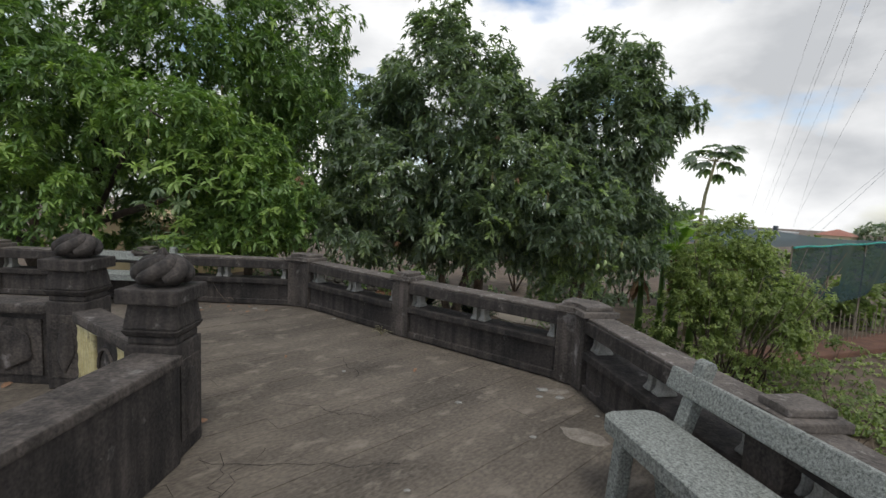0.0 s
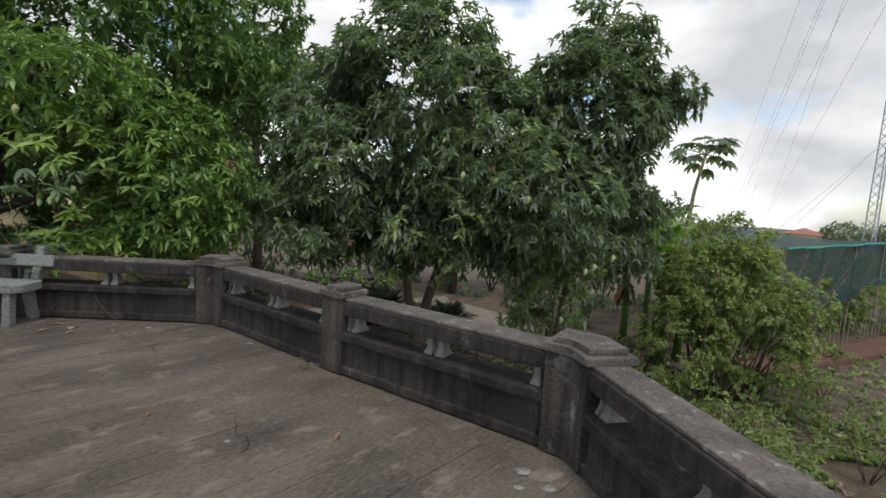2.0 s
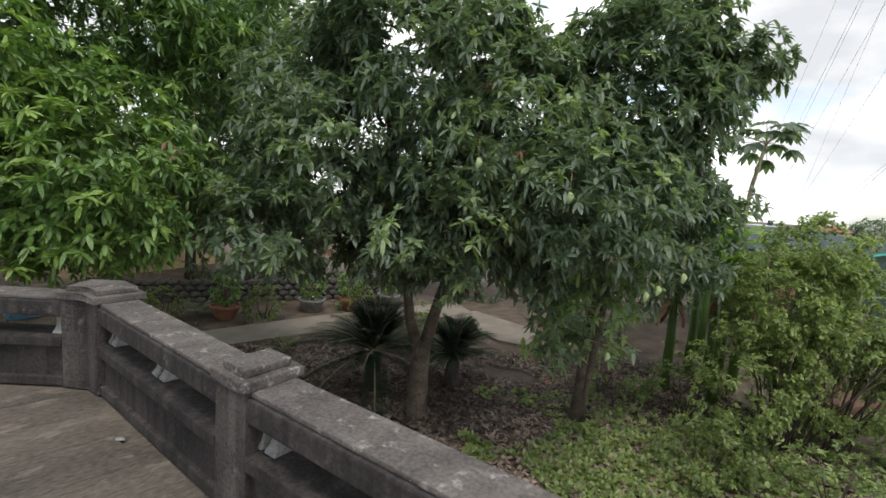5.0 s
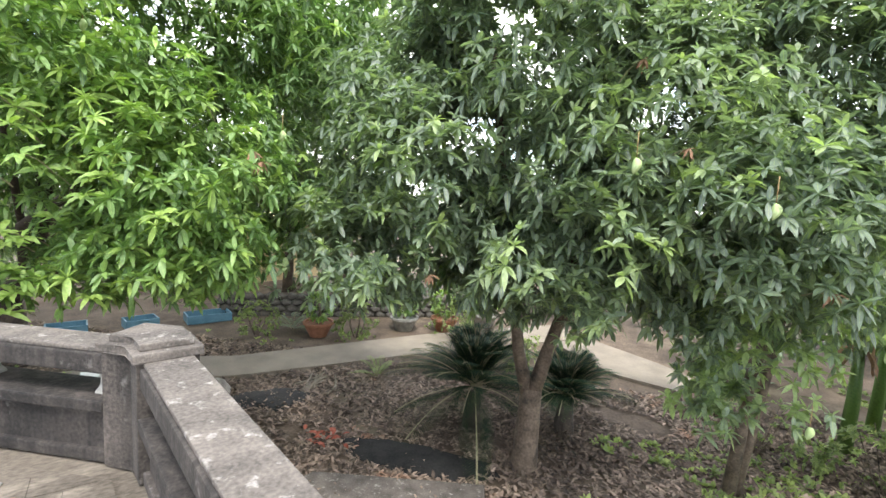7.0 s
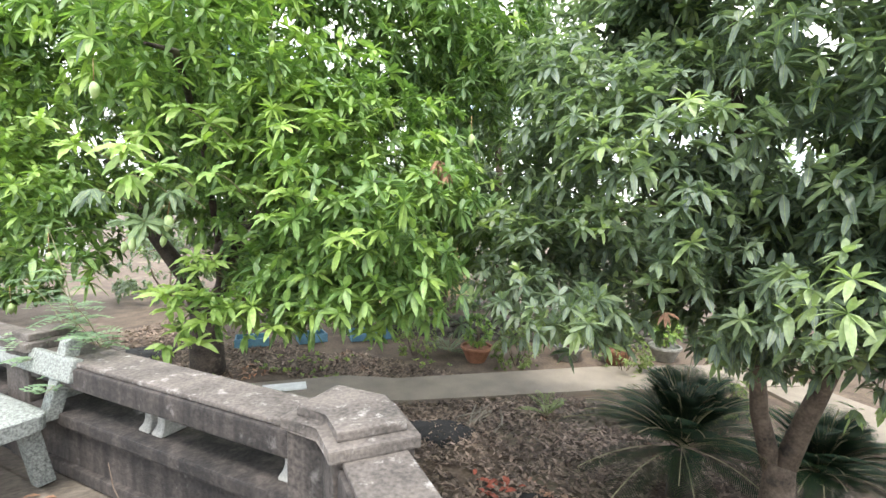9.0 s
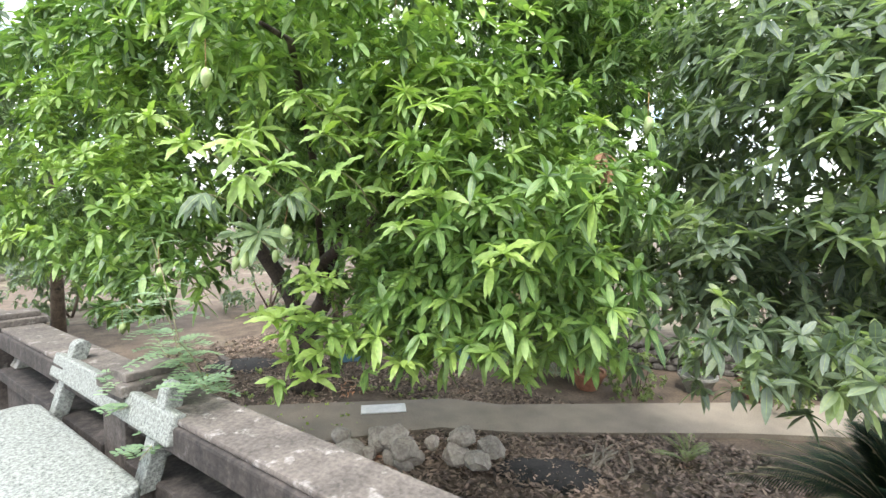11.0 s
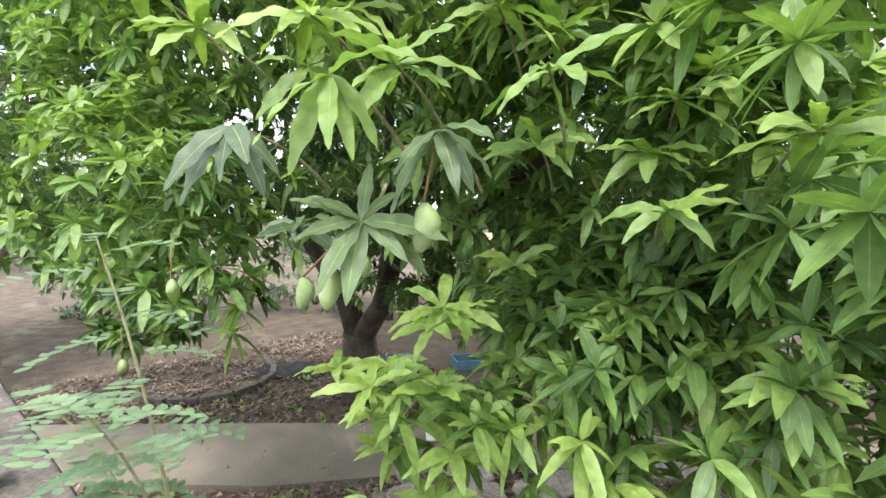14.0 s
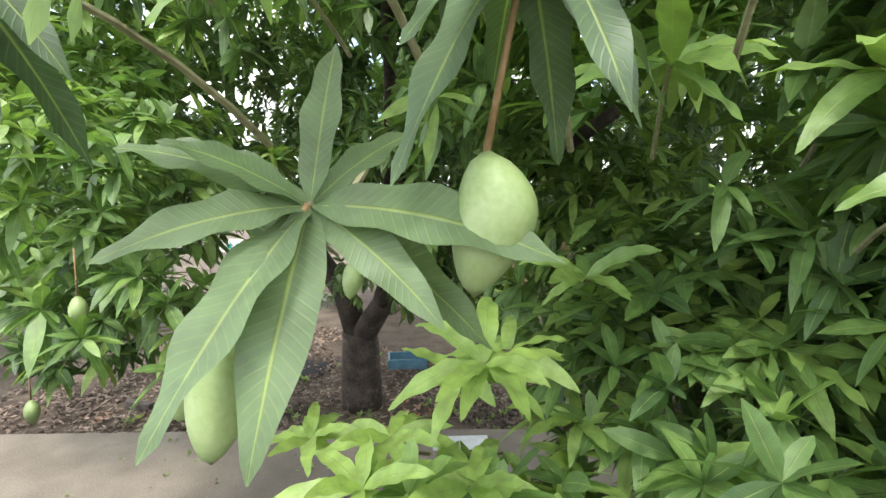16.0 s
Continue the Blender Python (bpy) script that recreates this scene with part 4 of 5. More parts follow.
papaya = thing("papaya_tree", (0, 0, 0), "slender papaya tree with a tuft of lobed leaves", "tree")
part("trunk", tube(bmesh.new(), [(8.0, 17.1, -2.7), (8.05, 17.1, 0.5), (8.2, 17.12, 2.2), (8.42, 17.14, 3.3)], [0.09, 0.07, 0.05, 0.04], 10), TWIG, papaya, smooth=True)
rp = random.Random(3)
for k in range(22):
    a, up = k * 2.4, rp.uniform(-0.6, 1.1)
    base = Vector((8.42, 17.14, 3.28))
    end = base + Vector((math.cos(a), math.sin(a), up)).normalized() * rp.uniform(0.5, 0.75)
    stalk = part("leaf_stalk", tube(bmesh.new(), curve_points(base, end, -0.04, 4), [0.012, 0.01, 0.009, 0.008, 0.007], 5), TWIG, papaya)
    for j in range(7):
        b = a + (j - 3) * 0.55
        bent_leaf("lobe", end, end + Vector((math.cos(b), math.sin(b), -0.75 + 0.5 * up)).normalized() * (0.5 - 0.045 * abs(j - 3)), 0.19, 0.1, LEAF_DARK, stalk, 0.25, k * 9 + j)


def frond_plant(name, label, at, fronds, size, mat, seed, rise=(0.3, 1.2), pairs=26, leaflet=0.2, wide=0.06, category="palm", forward=0.55):
    """Arching fronds with narrow leaflets, each frond a part."""
    r = random.Random(seed)
    ob = thing(name, (0, 0, 0), label, category)
    tpl = blade(2, wide, 0, 0.2)
    for k in range(fronds):
        a = k * 2.4 + r.uniform(-0.3, 0.3)
        up = r.uniform(*rise)
        d = np.array((math.cos(a), math.sin(a), up))
        d /= np.linalg.norm(d)
        ln = size * r.uniform(0.75, 1.1)
        ts = np.linspace(0.12, 1, pairs)
        pts = np.array(at) + ln * (ts[:, None] * d - 0.42 * (ts ** 2)[:, None] * np.array((0, 0, 1.0)))
        tang = np.gradient(pts, axis=0)
        tang /= np.linalg.norm(tang, axis=1, keepdims=True)
        side = np.cross(tang, (0, 0, 1.0))
        side /= np.linalg.norm(side, axis=1, keepdims=True)
        vs, fs, us = [], [], []
        for sgn in (-1, 1):
            dd = side * sgn * 0.95 + tang * forward + np.array((0, 0, 0.1))
            ss = np.cross(dd, (0, 0, 1.0))
            ss /= np.linalg.norm(ss, axis=1, keepdims=True)
            lens = leaflet * (np.sin(np.pi * (0.15 + 0.8 * ts)) ** 0.6)
            for i in range(pairs):
                off = len(vs) * len(tpl[0])
                vs.append(pts[i] + lens[i] * (tpl[0][:, :1] * dd[i] + tpl[0][:, 1:2] * ss[i] - 0.25 * tpl[0][:, :1] ** 2 * np.array((0, 0, 1.0))))
                fs.append(tpl[1] + off)
                us.append(tpl[2])
        fr = finish(new("frond", raw_mesh("frond", np.concatenate(vs), np.concatenate(fs), np.concatenate(us), np.full(2 * pairs * len(tpl[0]), r.uniform(0, 0.5)))), mat)
        fr.parent = ob
        part("midrib", tube(bmesh.new(), [tuple(at)] + [tuple(p) for p in pts[::4]], [0.008] * (1 + len(pts[::4])), 4), TWIG, fr)
    return ob


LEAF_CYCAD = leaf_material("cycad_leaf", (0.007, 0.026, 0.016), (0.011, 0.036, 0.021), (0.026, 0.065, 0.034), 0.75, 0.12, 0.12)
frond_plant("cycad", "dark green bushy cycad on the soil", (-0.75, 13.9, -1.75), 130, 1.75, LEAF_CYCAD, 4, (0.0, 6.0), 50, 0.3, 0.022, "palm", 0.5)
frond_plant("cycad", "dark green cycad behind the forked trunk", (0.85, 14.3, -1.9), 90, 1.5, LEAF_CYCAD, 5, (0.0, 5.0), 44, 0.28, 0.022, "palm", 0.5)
for plant, x, y in (("cycad", -0.75, 13.9), ("cycad.001", 0.85, 14.3)):
    part("trunk", tube(bmesh.new(), [(x, y, -2.6), (x, y, -2.3), (x, y, -1.85)], [0.2, 0.17, 0.12], 10), BARK_DARK, bpy.data.objects[plant], "short shaggy trunk", True)
frond_plant("fern", "small feathery green fern by the path", (-3.1, 15.4, -2.45), 14, 0.75, LEAF_SHRUB, 6, (0.6, 2.5), 16, 0.1, 0.12, "fern")
frond_plant("fern", "feathery dark green fern before the stone wall", (-6.6, 17.9, -2.45), 16, 0.9, LEAF_DARK, 7, (0.5, 2.0), 18, 0.16, 0.08, "fern")


def feathery(root, ends, seed):
    """A weed of a few arching stems, each with small feather leaves."""
    r = random.Random(seed)
    ob = thing("feathery_weed", (0, 0, 0), "pale feathery weed growing up behind the bench", "weed", "weeds behind the bench")
    tpl = blade(4, 0.25, 0, 0.15, blunt=0.6)
    for end in ends:
        pts = [Vector(root).lerp(Vector(end), i / 8) + Vector((0, 0, 0.1 * math.sin(math.pi * i / 8))) for i in range(9)]
        stem = part("stem", tube(bmesh.new(), pts, [0.005 - 0.0004 * i for i in range(9)], 5), TWIG, ob)
        for k in range(13):
            t = 0.3 + 0.7 * k / 12
            f = t * 8
            p = pts[min(int(f), 7)].lerp(pts[min(int(f), 7) + 1], f - min(int(f), 7))
            a = k * 2.4 + r.uniform(-0.5, 0.5)
            d = Vector((math.cos(a), math.sin(a), r.uniform(-0.1, 0.5))).normalized()
            s = d.cross(Vector((0, 0, 1))).normalized()
            ln = r.uniform(0.1, 0.16)
            vs, fs, us = [], [], []
            for q in range(6):
                for sg in (-1, 1):
                    o = p + d * ln * (0.2 + 0.8 * q / 5) - Vector((0, 0, 0.25 * ln * (q / 5) ** 2))
                    dd = np.array(s * sg * 0.9 + d * 0.45)
                    ss = np.cross(dd, (0, 0, 1.0))
                    fs.append(tpl[1] + len(vs) * len(tpl[0]))
                    vs.append(np.array(o) + 0.036 * (tpl[0][:, :1] * dd + tpl[0][:, 1:2] * ss))
                    us.append(tpl[2])
            lf = finish(new("feather_leaf", raw_mesh("feather_leaf", np.concatenate(vs), np.concatenate(fs), np.concatenate(us), np.full(12 * len(tpl[0]), r.uniform(0.1, 0.6)))), LEAF_WEED)
            lf.parent = stem
    return ob


LEAF_WEED = leaf_material("pale_weed_leaf", (0.11, 0.19, 0.11), (0.18, 0.28, 0.165), (0.29, 0.4, 0.23), 0.6, 0.35)
feathery((-3.88, 8.24, 0.42), [(-3.55, 7.97, 0.78), (-3.72, 7.98, 0.95), (-3.66, 7.82, 0.5), (-3.95, 7.84, 0.62), (-3.9, 8.0, 0.85)], 1)
feathery((-4.15, 8.22, 0.44), [(-4.0, 8.02, 1.1), (-4.22, 8.08, 1.36), (-4.4, 8.0, 1.02), (-4.1, 7.85, 0.7)], 2)
for x in (-3.88, -4.15):
    part("stem", tube(bmesh.new(), [(x + 0.05, 8.6, -2.5), (x, 8.35, -1.0), (x, 8.23, 0.43)], [0.014, 0.011, 0.006], 6), TWIG, bpy.data.objects["feathery_weed" if x > -4 else "feathery_weed.001"])

# ---- net, fence, fields and far things ----
NET = bpy.data.materials.new("shade_net")
NET.use_nodes = True
nn, nl = NET.node_tree.nodes, NET.node_tree.links
nb = nn["Principled BSDF"]
nb.inputs["Roughness"].default_value = 0.8
wv = nn.new("ShaderNodeTexNoise")
wv.inputs["Scale"].default_value = 3
nr = nn.new("ShaderNodeValToRGB")
nr.color_ramp.elements[0].color, nr.color_ramp.elements[1].color = (0.005, 0.02, 0.026, 1), (0.012, 0.05, 0.055, 1)
nl.new(wv.outputs["Fac"], nr.inputs["Fac"])
nl.new(nr.outputs["Color"], nb.inputs["Base Color"])
nt = nn.new("ShaderNodeBsdfTransparent")
nm = nn.new("ShaderNodeMixShader")
nm.inputs["Fac"].default_value = 0.18
nl.new(nb.outputs["BSDF"], nm.inputs[1])
nl.new(nt.outputs["BSDF"], nm.inputs[2])
nl.new(nm.outputs["Shader"], nn["Material Output"].inputs["Surface"])
TEAL = material("teal_net_hem", (0.02, 0.26, 0.22), (0.06, 0.42, 0.36), 8, 0.7, 0.2, 60)
WOOD = material("grey_stake_wood", (0.13, 0.11, 0.085), (0.3, 0.26, 0.2), 6, 0.9, 0.5, 50)
RED_SOIL = material("red_soil", (0.08, 0.04, 0.028), (0.17, 0.085, 0.055), 3, 0.95, 0.5, 30)


def sheet(nu, nv, f):
    bm = bmesh.new()
    vs = [[bm.verts.new(f(i / nu, j / nv)) for j in range(nv + 1)] for i in range(nu + 1)]
    for i in range(nu):
        for j in range(nv):
            bm.faces.new((vs[i][j], vs[i + 1][j], vs[i + 1][j + 1], vs[i][j + 1]))
    return bm


net = thing("shade_net", (0, 0, 0), "dark green shade net hung sagging between stakes", "net")
N0, N1 = Vector((10.2, 15.7, 0.72)), Vector((18.2, 20.3, 0.95))
bm = sheet(32, 10, lambda u, v: N0.lerp(N1, u) + Vector((0.08 * math.sin(u * 23 + v * 2), 0.1 * math.sin(u * 17 + v * 3), -v * (1.5 + 0.45 * math.sin(math.pi * min(1, u * 1.6)))) ))
bmesh.ops.delete(bm, geom=[f for f in bm.faces if 0.23 < (f.calc_center_median() - N0).xy.length / (N1 - N0).length < 0.36 and -0.62 < f.calc_center_median().z < -0.12], context="FACES")
part("drape", bm, NET, net, smooth=True)
part("roof", sheet(16, 8, lambda u, v: N0.lerp(N1, u) + Vector((-2.2 * v, 6 * v, 0.03 - 0.25 * math.sin(v * 3.1)))), NET, net, smooth=True)
part("hem", tube(bmesh.new(), [N0.lerp(N1, i / 12) + Vector((0, -0.02, 0.02 * math.sin(i * 2.0))) for i in range(13)], [0.03] * 13, 6), TEAL, net, "bright teal hem")
for i in range(5):
    p = N0.lerp(N1, i / 4)
    part("stake", tube(bmesh.new(), [(p.x, p.y + 0.05, -2.6), (p.x, p.y + 0.05, p.z + 0.05)], [0.03, 0.025], 8), WOOD, net)
fence = thing("stake_fence", (0, 0, 0), "row of grey stakes along the vegetable bed", "fence")
rf = random.Random(8)
for i in range(34):
    p = Vector((9.8, 15.2, 0)).lerp(Vector((18.5, 20.0, 0)), i / 33)
    part("stake", tube(bmesh.new(), [(p.x, p.y, -2.6), (p.x + rf.uniform(-0.05, 0.05), p.y, -1.5 + rf.uniform(-0.2, 0.25))], [0.02, 0.015], 6), WOOD, fence)
tagged(part("soil_bed", bevelled(prism(bmesh.new(), [(9.0, 14.2), (18.5, 18.6), (18.2, 19.8), (8.6, 15.2)], -2.6, -2.33), 0.05), RED_SOIL), "bare reddish soil bed below the net", "soil", kind="structure")

WALL_CREAM = material("cream_plaster", (0.5, 0.42, 0.28), (0.66, 0.58, 0.42), 0.8, 0.85, 0.1, 9)
WALL_GREY = material("pale_grey_plaster", (0.45, 0.46, 0.47), (0.6, 0.61, 0.62), 0.5, 0.85, 0.1, 9)
WALL_YELLOW = material("ochre_plaster", (0.4, 0.3, 0.15), (0.55, 0.43, 0.25), 0.8, 0.85, 0.1, 9)
ROOF = material("red_roof_tile", (0.26, 0.11, 0.08), (0.38, 0.18, 0.13), 2, 0.8, 0.3, 12)
GLASS = material("dark_window_glass", (0.03, 0.04, 0.05), (0.06, 0.07, 0.08), 2, 0.15, 0.0, 9)
STEEL = material("galvanised_steel", (0.3, 0.31, 0.32), (0.48, 0.49, 0.5), 4, 0.5, 0.1, 30, metal=0.6)


def house(at, w, d, h, turn, wall, roof, label):
    ob = thing("house", (0, 0, 0), label, "house")
    ob.matrix_world = pose(*at, 0, 0, turn)
    part("wall", box(bmesh.new(), -w / 2, -d / 2, -3, w / 2, d / 2, h), wall, ob)
    bm = bmesh.new()
    if roof:
        lo = [bm.verts.new((x, y, h)) for x, y in ((-w * 0.56, -d * 0.56), (w * 0.56, -d * 0.56), (w * 0.56, d * 0.56), (-w * 0.56, d * 0.56))]
        hi = [bm.verts.new((-w * 0.15, 0, h + w * 0.2)), bm.verts.new((w * 0.15, 0, h + w * 0.2))]
        for f in ((lo[0], lo[1], hi[1], hi[0]), (lo[1], lo[2], hi[1]), (lo[2], lo[3], hi[0], hi[1]), (lo[3], lo[0], hi[0]), (lo[3], lo[2], lo[1], lo[0])):
            bm.faces.new(f)
        part("roof", bm, ROOF, ob, "red tiled hip roof")
    else:
        part("roof", rounded_box(-w * 0.52, -d * 0.52, h, w * 0.52, d * 0.52, h + 0.35, 0.03), wall, ob)
        part("water_tank", tube(bmesh.new(), [(w * 0.2, 0, h + 0.35), (w * 0.2, 0, h + 1.7)], [0.6, 0.6], 14), GLASS, ob, "dark rooftop water tank")
    for i in range(3):
        x = -w * 0.3 + i * w * 0.3
        win = part("window", rounded_box(x - w * 0.06, -d / 2 - 0.04, h * 0.3, x + w * 0.06, -d / 2 + 0.02, h * 0.7, 0.02), wall, ob)
        part("pane", box(bmesh.new(), x - w * 0.05, -d / 2 - 0.06, h * 0.33, x + w * 0.05, -d / 2 - 0.045, h * 0.67), GLASS, win)
    return ob


house((92, 120.5, -6.5), 7.5, 7, 4.2, 40, WALL_CREAM, True, "small cream house with red hip roof")
house((81, 128, -6.5), 10, 8, 4.0, 32, WALL_GREY, False, "flat-roofed pale grey house with water tank")
house((-15.5, 25.5, -2.5), 9, 6, 2.4, -25, WALL_YELLOW, False, "ochre plastered house behind the trees")
for k, (x, y, r, h) in enumerate(((100, 118, 5, 3.2), (106, 112, 4, 2.6), (70, 132, 7, 2.6), (60, 138, 7, 2.8), (95, 100, 6, 3.0), (48, 120, 7, 3.5), (30, 110, 7, 3.4), (10, 90, 7, 4), (-10, 80, 8, 5), (-35, 60, 8, 5), (-45, 35, 8, 5), (-45, 10, 8, 5))):
    base = -2.5 - 0.019 * max(0, math.hypot(x + 2, y - 10) - 32)
    ft = thing("far_tree", (0, 0, 0), "distant rounded green tree on the horizon", "tree", "trees on the horizon")
    trunk("trunk", ft, [(((x, y, base - 0.5), (x, y, base + h * 0.5), (x, y, base + h)), 0.3, 0.15)])
    crown(ft, [(x, y, base + h * 0.75, r, r * 0.8, h, 420)], 90 + k, LEAF_DARK, (0.0, 0.5), SMALL, 0.9, 7)

tower = thing("lattice_tower", (0, 0, 0), "tall steel lattice mast against the sky", "tower")
TB, TT = Vector((82.1, 91.4, -5)), Vector((82.4, 92.0, 42))
legs = []
for k in range(3):
    o = Vector((1.1 * math.cos(k * 2.1), 1.1 * math.sin(k * 2.1), 0))
    legs.append(o)
    part("leg", tube(bmesh.new(), [TB + o, TT + o * 0.6], [0.13, 0.1], 6), STEEL, tower)
for i in range(26):
    for k in range(3):
        a = TB.lerp(TT, i / 26) + legs[k] * (1 - 0.4 * i / 26)
        b = TB.lerp(TT, (i + 1) / 26) + legs[(k + 1) % 3] * (1 - 0.4 * (i + 1) / 26)
        part("brace", tube(bmesh.new(), [a, b], [0.06, 0.06], 4), STEEL, tower)
for end in ((63.1, 93.8, -3.8), (58.8, 84.6, -3.7)):
    part("guy_wire", tube(bmesh.new(), [TB.lerp(TT, 0.465), end], [0.03, 0.03], 4), STEEL, tower)
for a, b in (((72.3, 123.5, 1.7), (33.1, 51.1, 17.7)), ((74.2, 122.4, 1.8), (34.4, 50.3, 17.5)), ((75.0, 121.9, 1.9), (34.6, 50.1, 17.5)), ((76.3, 121.1, 2.0), (35.8, 49.3, 17.3)), ((80.0, 118.5, -0.9), (36.0, 49.0, 17.7)), ((80.3, 118.4, 1.3), (38.0, 47.6, 17.1))):
    a, b = Vector(a), Vector(b)
    cable = part("power_cable", tube(bmesh.new(), curve_points(a + (a - b) * 0.05, b + (b - a) * 1.2, 0.0, 12), [0.013] * 13, 4), STEEL)
    tagged(cable, "thin grey overhead power cable across the sky", "cable", "overhead power cables")

# ---- garden things ----
TERRACOTTA = material("terracotta", (0.22, 0.09, 0.05), (0.36, 0.17, 0.1), 8, 0.8, 0.2, 60)
ROCK = material("grey_brown_rock", (0.16, 0.14, 0.12), (0.36, 0.33, 0.29), 4, 0.9, 0.7, 25)
# wall stones: dark grey-brown throughout, well below the loose rocks
RUBBLE = material("dark_rubble", (0.045, 0.042, 0.037), (0.13, 0.12, 0.105), 4, 0.95, 0.7, 25)
BLUE = material("faded_blue_plastic", (0.05, 0.14, 0.2), (0.12, 0.25, 0.33), 3, 0.5, 0.1, 40)
PALE_FLOOR = material("bare_plaster", (0.13, 0.11, 0.09), (0.27, 0.24, 0.2), 9, 0.9, 0.5, 60)
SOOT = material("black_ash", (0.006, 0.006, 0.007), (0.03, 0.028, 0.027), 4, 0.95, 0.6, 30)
WHITE = material("white_paint", (0.6, 0.6, 0.58), (0.8, 0.8, 0.78), 5, 0.6, 0.1, 40)


def pot(x, y, mat, label, r=0.42, h=0.42, plant=True, seed=1):
    ob = thing("plant_pot", (x, y, -2.5), label, "plant pot")
    bm = bmesh.new()
    prof = [(0.55, 0.0), (0.6, 0.1), (0.9, 0.75), (1.02, 0.86), (1.02, 1.0), (0.9, 1.0), (0.86, 0.85), (0.0, 0.84)]
    rings = [[bm.verts.new((r * q * math.cos(k * math.pi / 10), r * q * math.sin(k * math.pi / 10), h * z)) for k in range(20)] for q, z in prof[:-1]]
    for a, b in zip(rings, rings[1:]):
        for k in range(20):
            bm.faces.new((a[k], a[(k + 1) % 20], b[(k + 1) % 20], b[k]))
    bm.faces.new(rings[0][::-1])
    bm.faces.new(rings[-1])
    part("bowl", bm, mat, ob, smooth=False)
    if plant:
        st = part("stem", tube(bmesh.new(), [(0, 0, h * 0.8), (0.05, 0, h + 0.3), (-0.05, 0.05, h + 0.6)], [0.05, 0.04, 0.02], 8), BARK, ob)
        rg = np.random.default_rng(seed)
        d = rg.normal(0, 1, (70, 3))
        d /= np.linalg.norm(d, axis=1, keepdims=True)
        lv = finish(new("foliage", spray("foliage", d * 0.36 * r / 0.42 + np.array((0, 0, h + 0.45)), d + np.array((0, 0, 0.6)), rg.uniform(0.2, 0.9, 70), SMALL, 8, 0.14, 0.2, seed=seed)), LEAF_BRIGHT)
        lv.parent = ob
    return ob


pot(-5.72, 17.75, TERRACOTTA, "brown terracotta bowl with a leafy plant", seed=1)
pot(-3.66, 19.2, PALE, "pale grey bowl planted with a bonsai tree", seed=2)
pot(-2.5, 19.6, TERRACOTTA, "terracotta bonsai bowl behind the path", seed=3)
pot(-1.4, 20.6, PALE, "pale stone bowl with a leafy shrub", seed=4)


def stone_mesh(seed, sx, sy, sz, sub=2):
    bm = bmesh.new()
    bmesh.ops.create_icosphere(bm, subdivisions=sub, radius=1)
    for v in bm.verts:
        k = 1 + 0.35 * noise.noise(v.co * 1.3 + Vector((seed * 7.3, 0, 0))) + 0.1 * noise.noise(v.co * 4 + Vector((0, seed, 0)))
        v.co = Vector((v.co.x * sx, v.co.y * sy, v.co.z * sz)) * k
    return bm


rr = random.Random(12)
for i in range(22):
    u = rr.random()
    sz = rr.uniform(0.14, 0.32)
    q = part("rock", stone_mesh(i, sz, sz * rr.uniform(0.7, 1.1), sz * rr.uniform(0.5, 0.8)), ROCK)
    q.matrix_world = pose(-7.5 + 1.7 * u + rr.uniform(-0.25, 0.25), 12.0 + 1.3 * u + rr.uniform(-0.45, 0.45), -2.45 + 0.45 * sz + (0.2 if i % 4 == 0 else 0), rr.uniform(-20, 20), rr.uniform(-20, 20), rr.uniform(0, 360))
    tagged(q, "grey-brown rough rock in a heap by the path", "rock", "rocks heaped by the path")
rubble = thing("stone_wall", (0, 0, 0), "low rubble stone retaining wall behind the pots", "wall")
W0, W1 = Vector((-9.5, 18.6, 0)), Vector((-1.5, 21.8, 0))
part("core", box(bmesh.new(), 0, -0.12, -2.6, (W1 - W0).length, 0.12, -1.85, along(W0, W1)), DARK_STONE, rubble)
shapes = [stone_mesh(50 + i, 0.2, 0.11, 0.115, 1) for i in range(5)]
stone_data = []
for b in shapes:
    me = bpy.data.meshes.new("stone")
    b.to_mesh(me)
    b.free()
    me.materials.append(RUBBLE)
    stone_data.append(me)
for row in range(4):
    for i in range(26):
        st = new("stone", stone_data[(i * 3 + row) % 5])
        st.parent = rubble
        u = (i + 0.5 * (row % 2)) / 26
        p = W0.lerp(W1, u)
        st.matrix_world = pose(p.x + 0.05, p.y - 0.12, -2.42 + row * 0.19, rr.uniform(-8, 8), rr.uniform(-12, 12), 22 + rr.uniform(-8, 8))
for x, y, w, d, a in ((-11.7, 15.5, 0.9, 0.6, 50), (-9.4, 17.9, 1.2, 0.7, 50), (-10.6, 16.7, 0.8, 0.6, 58)):
    tray = thing("blue_tray", (0, 0, 0), "faded blue plastic trough lying on the soil", "trough")
    tray.matrix_world = pose(x, y, -2.48, 0, 0, a)
    bm = bmesh.new()
    box(bm, -w / 2, -d / 2, 0, w / 2, d / 2, 0.04)
    part("bottom", bm, BLUE, tray)
    for x0, y0, x1, y1 in ((-w / 2, -d / 2, w / 2, -d / 2 + 0.04), (-w / 2, d / 2 - 0.04, w / 2, d / 2), (-w / 2, -d / 2 + 0.042, -w / 2 + 0.04, d / 2 - 0.042), (w / 2 - 0.04, -d / 2 + 0.042, w / 2, d / 2 - 0.042)):
        part("side", rounded_box(x0, y0, 0.042, x1, y1, 0.24, 0.01), BLUE, tray)


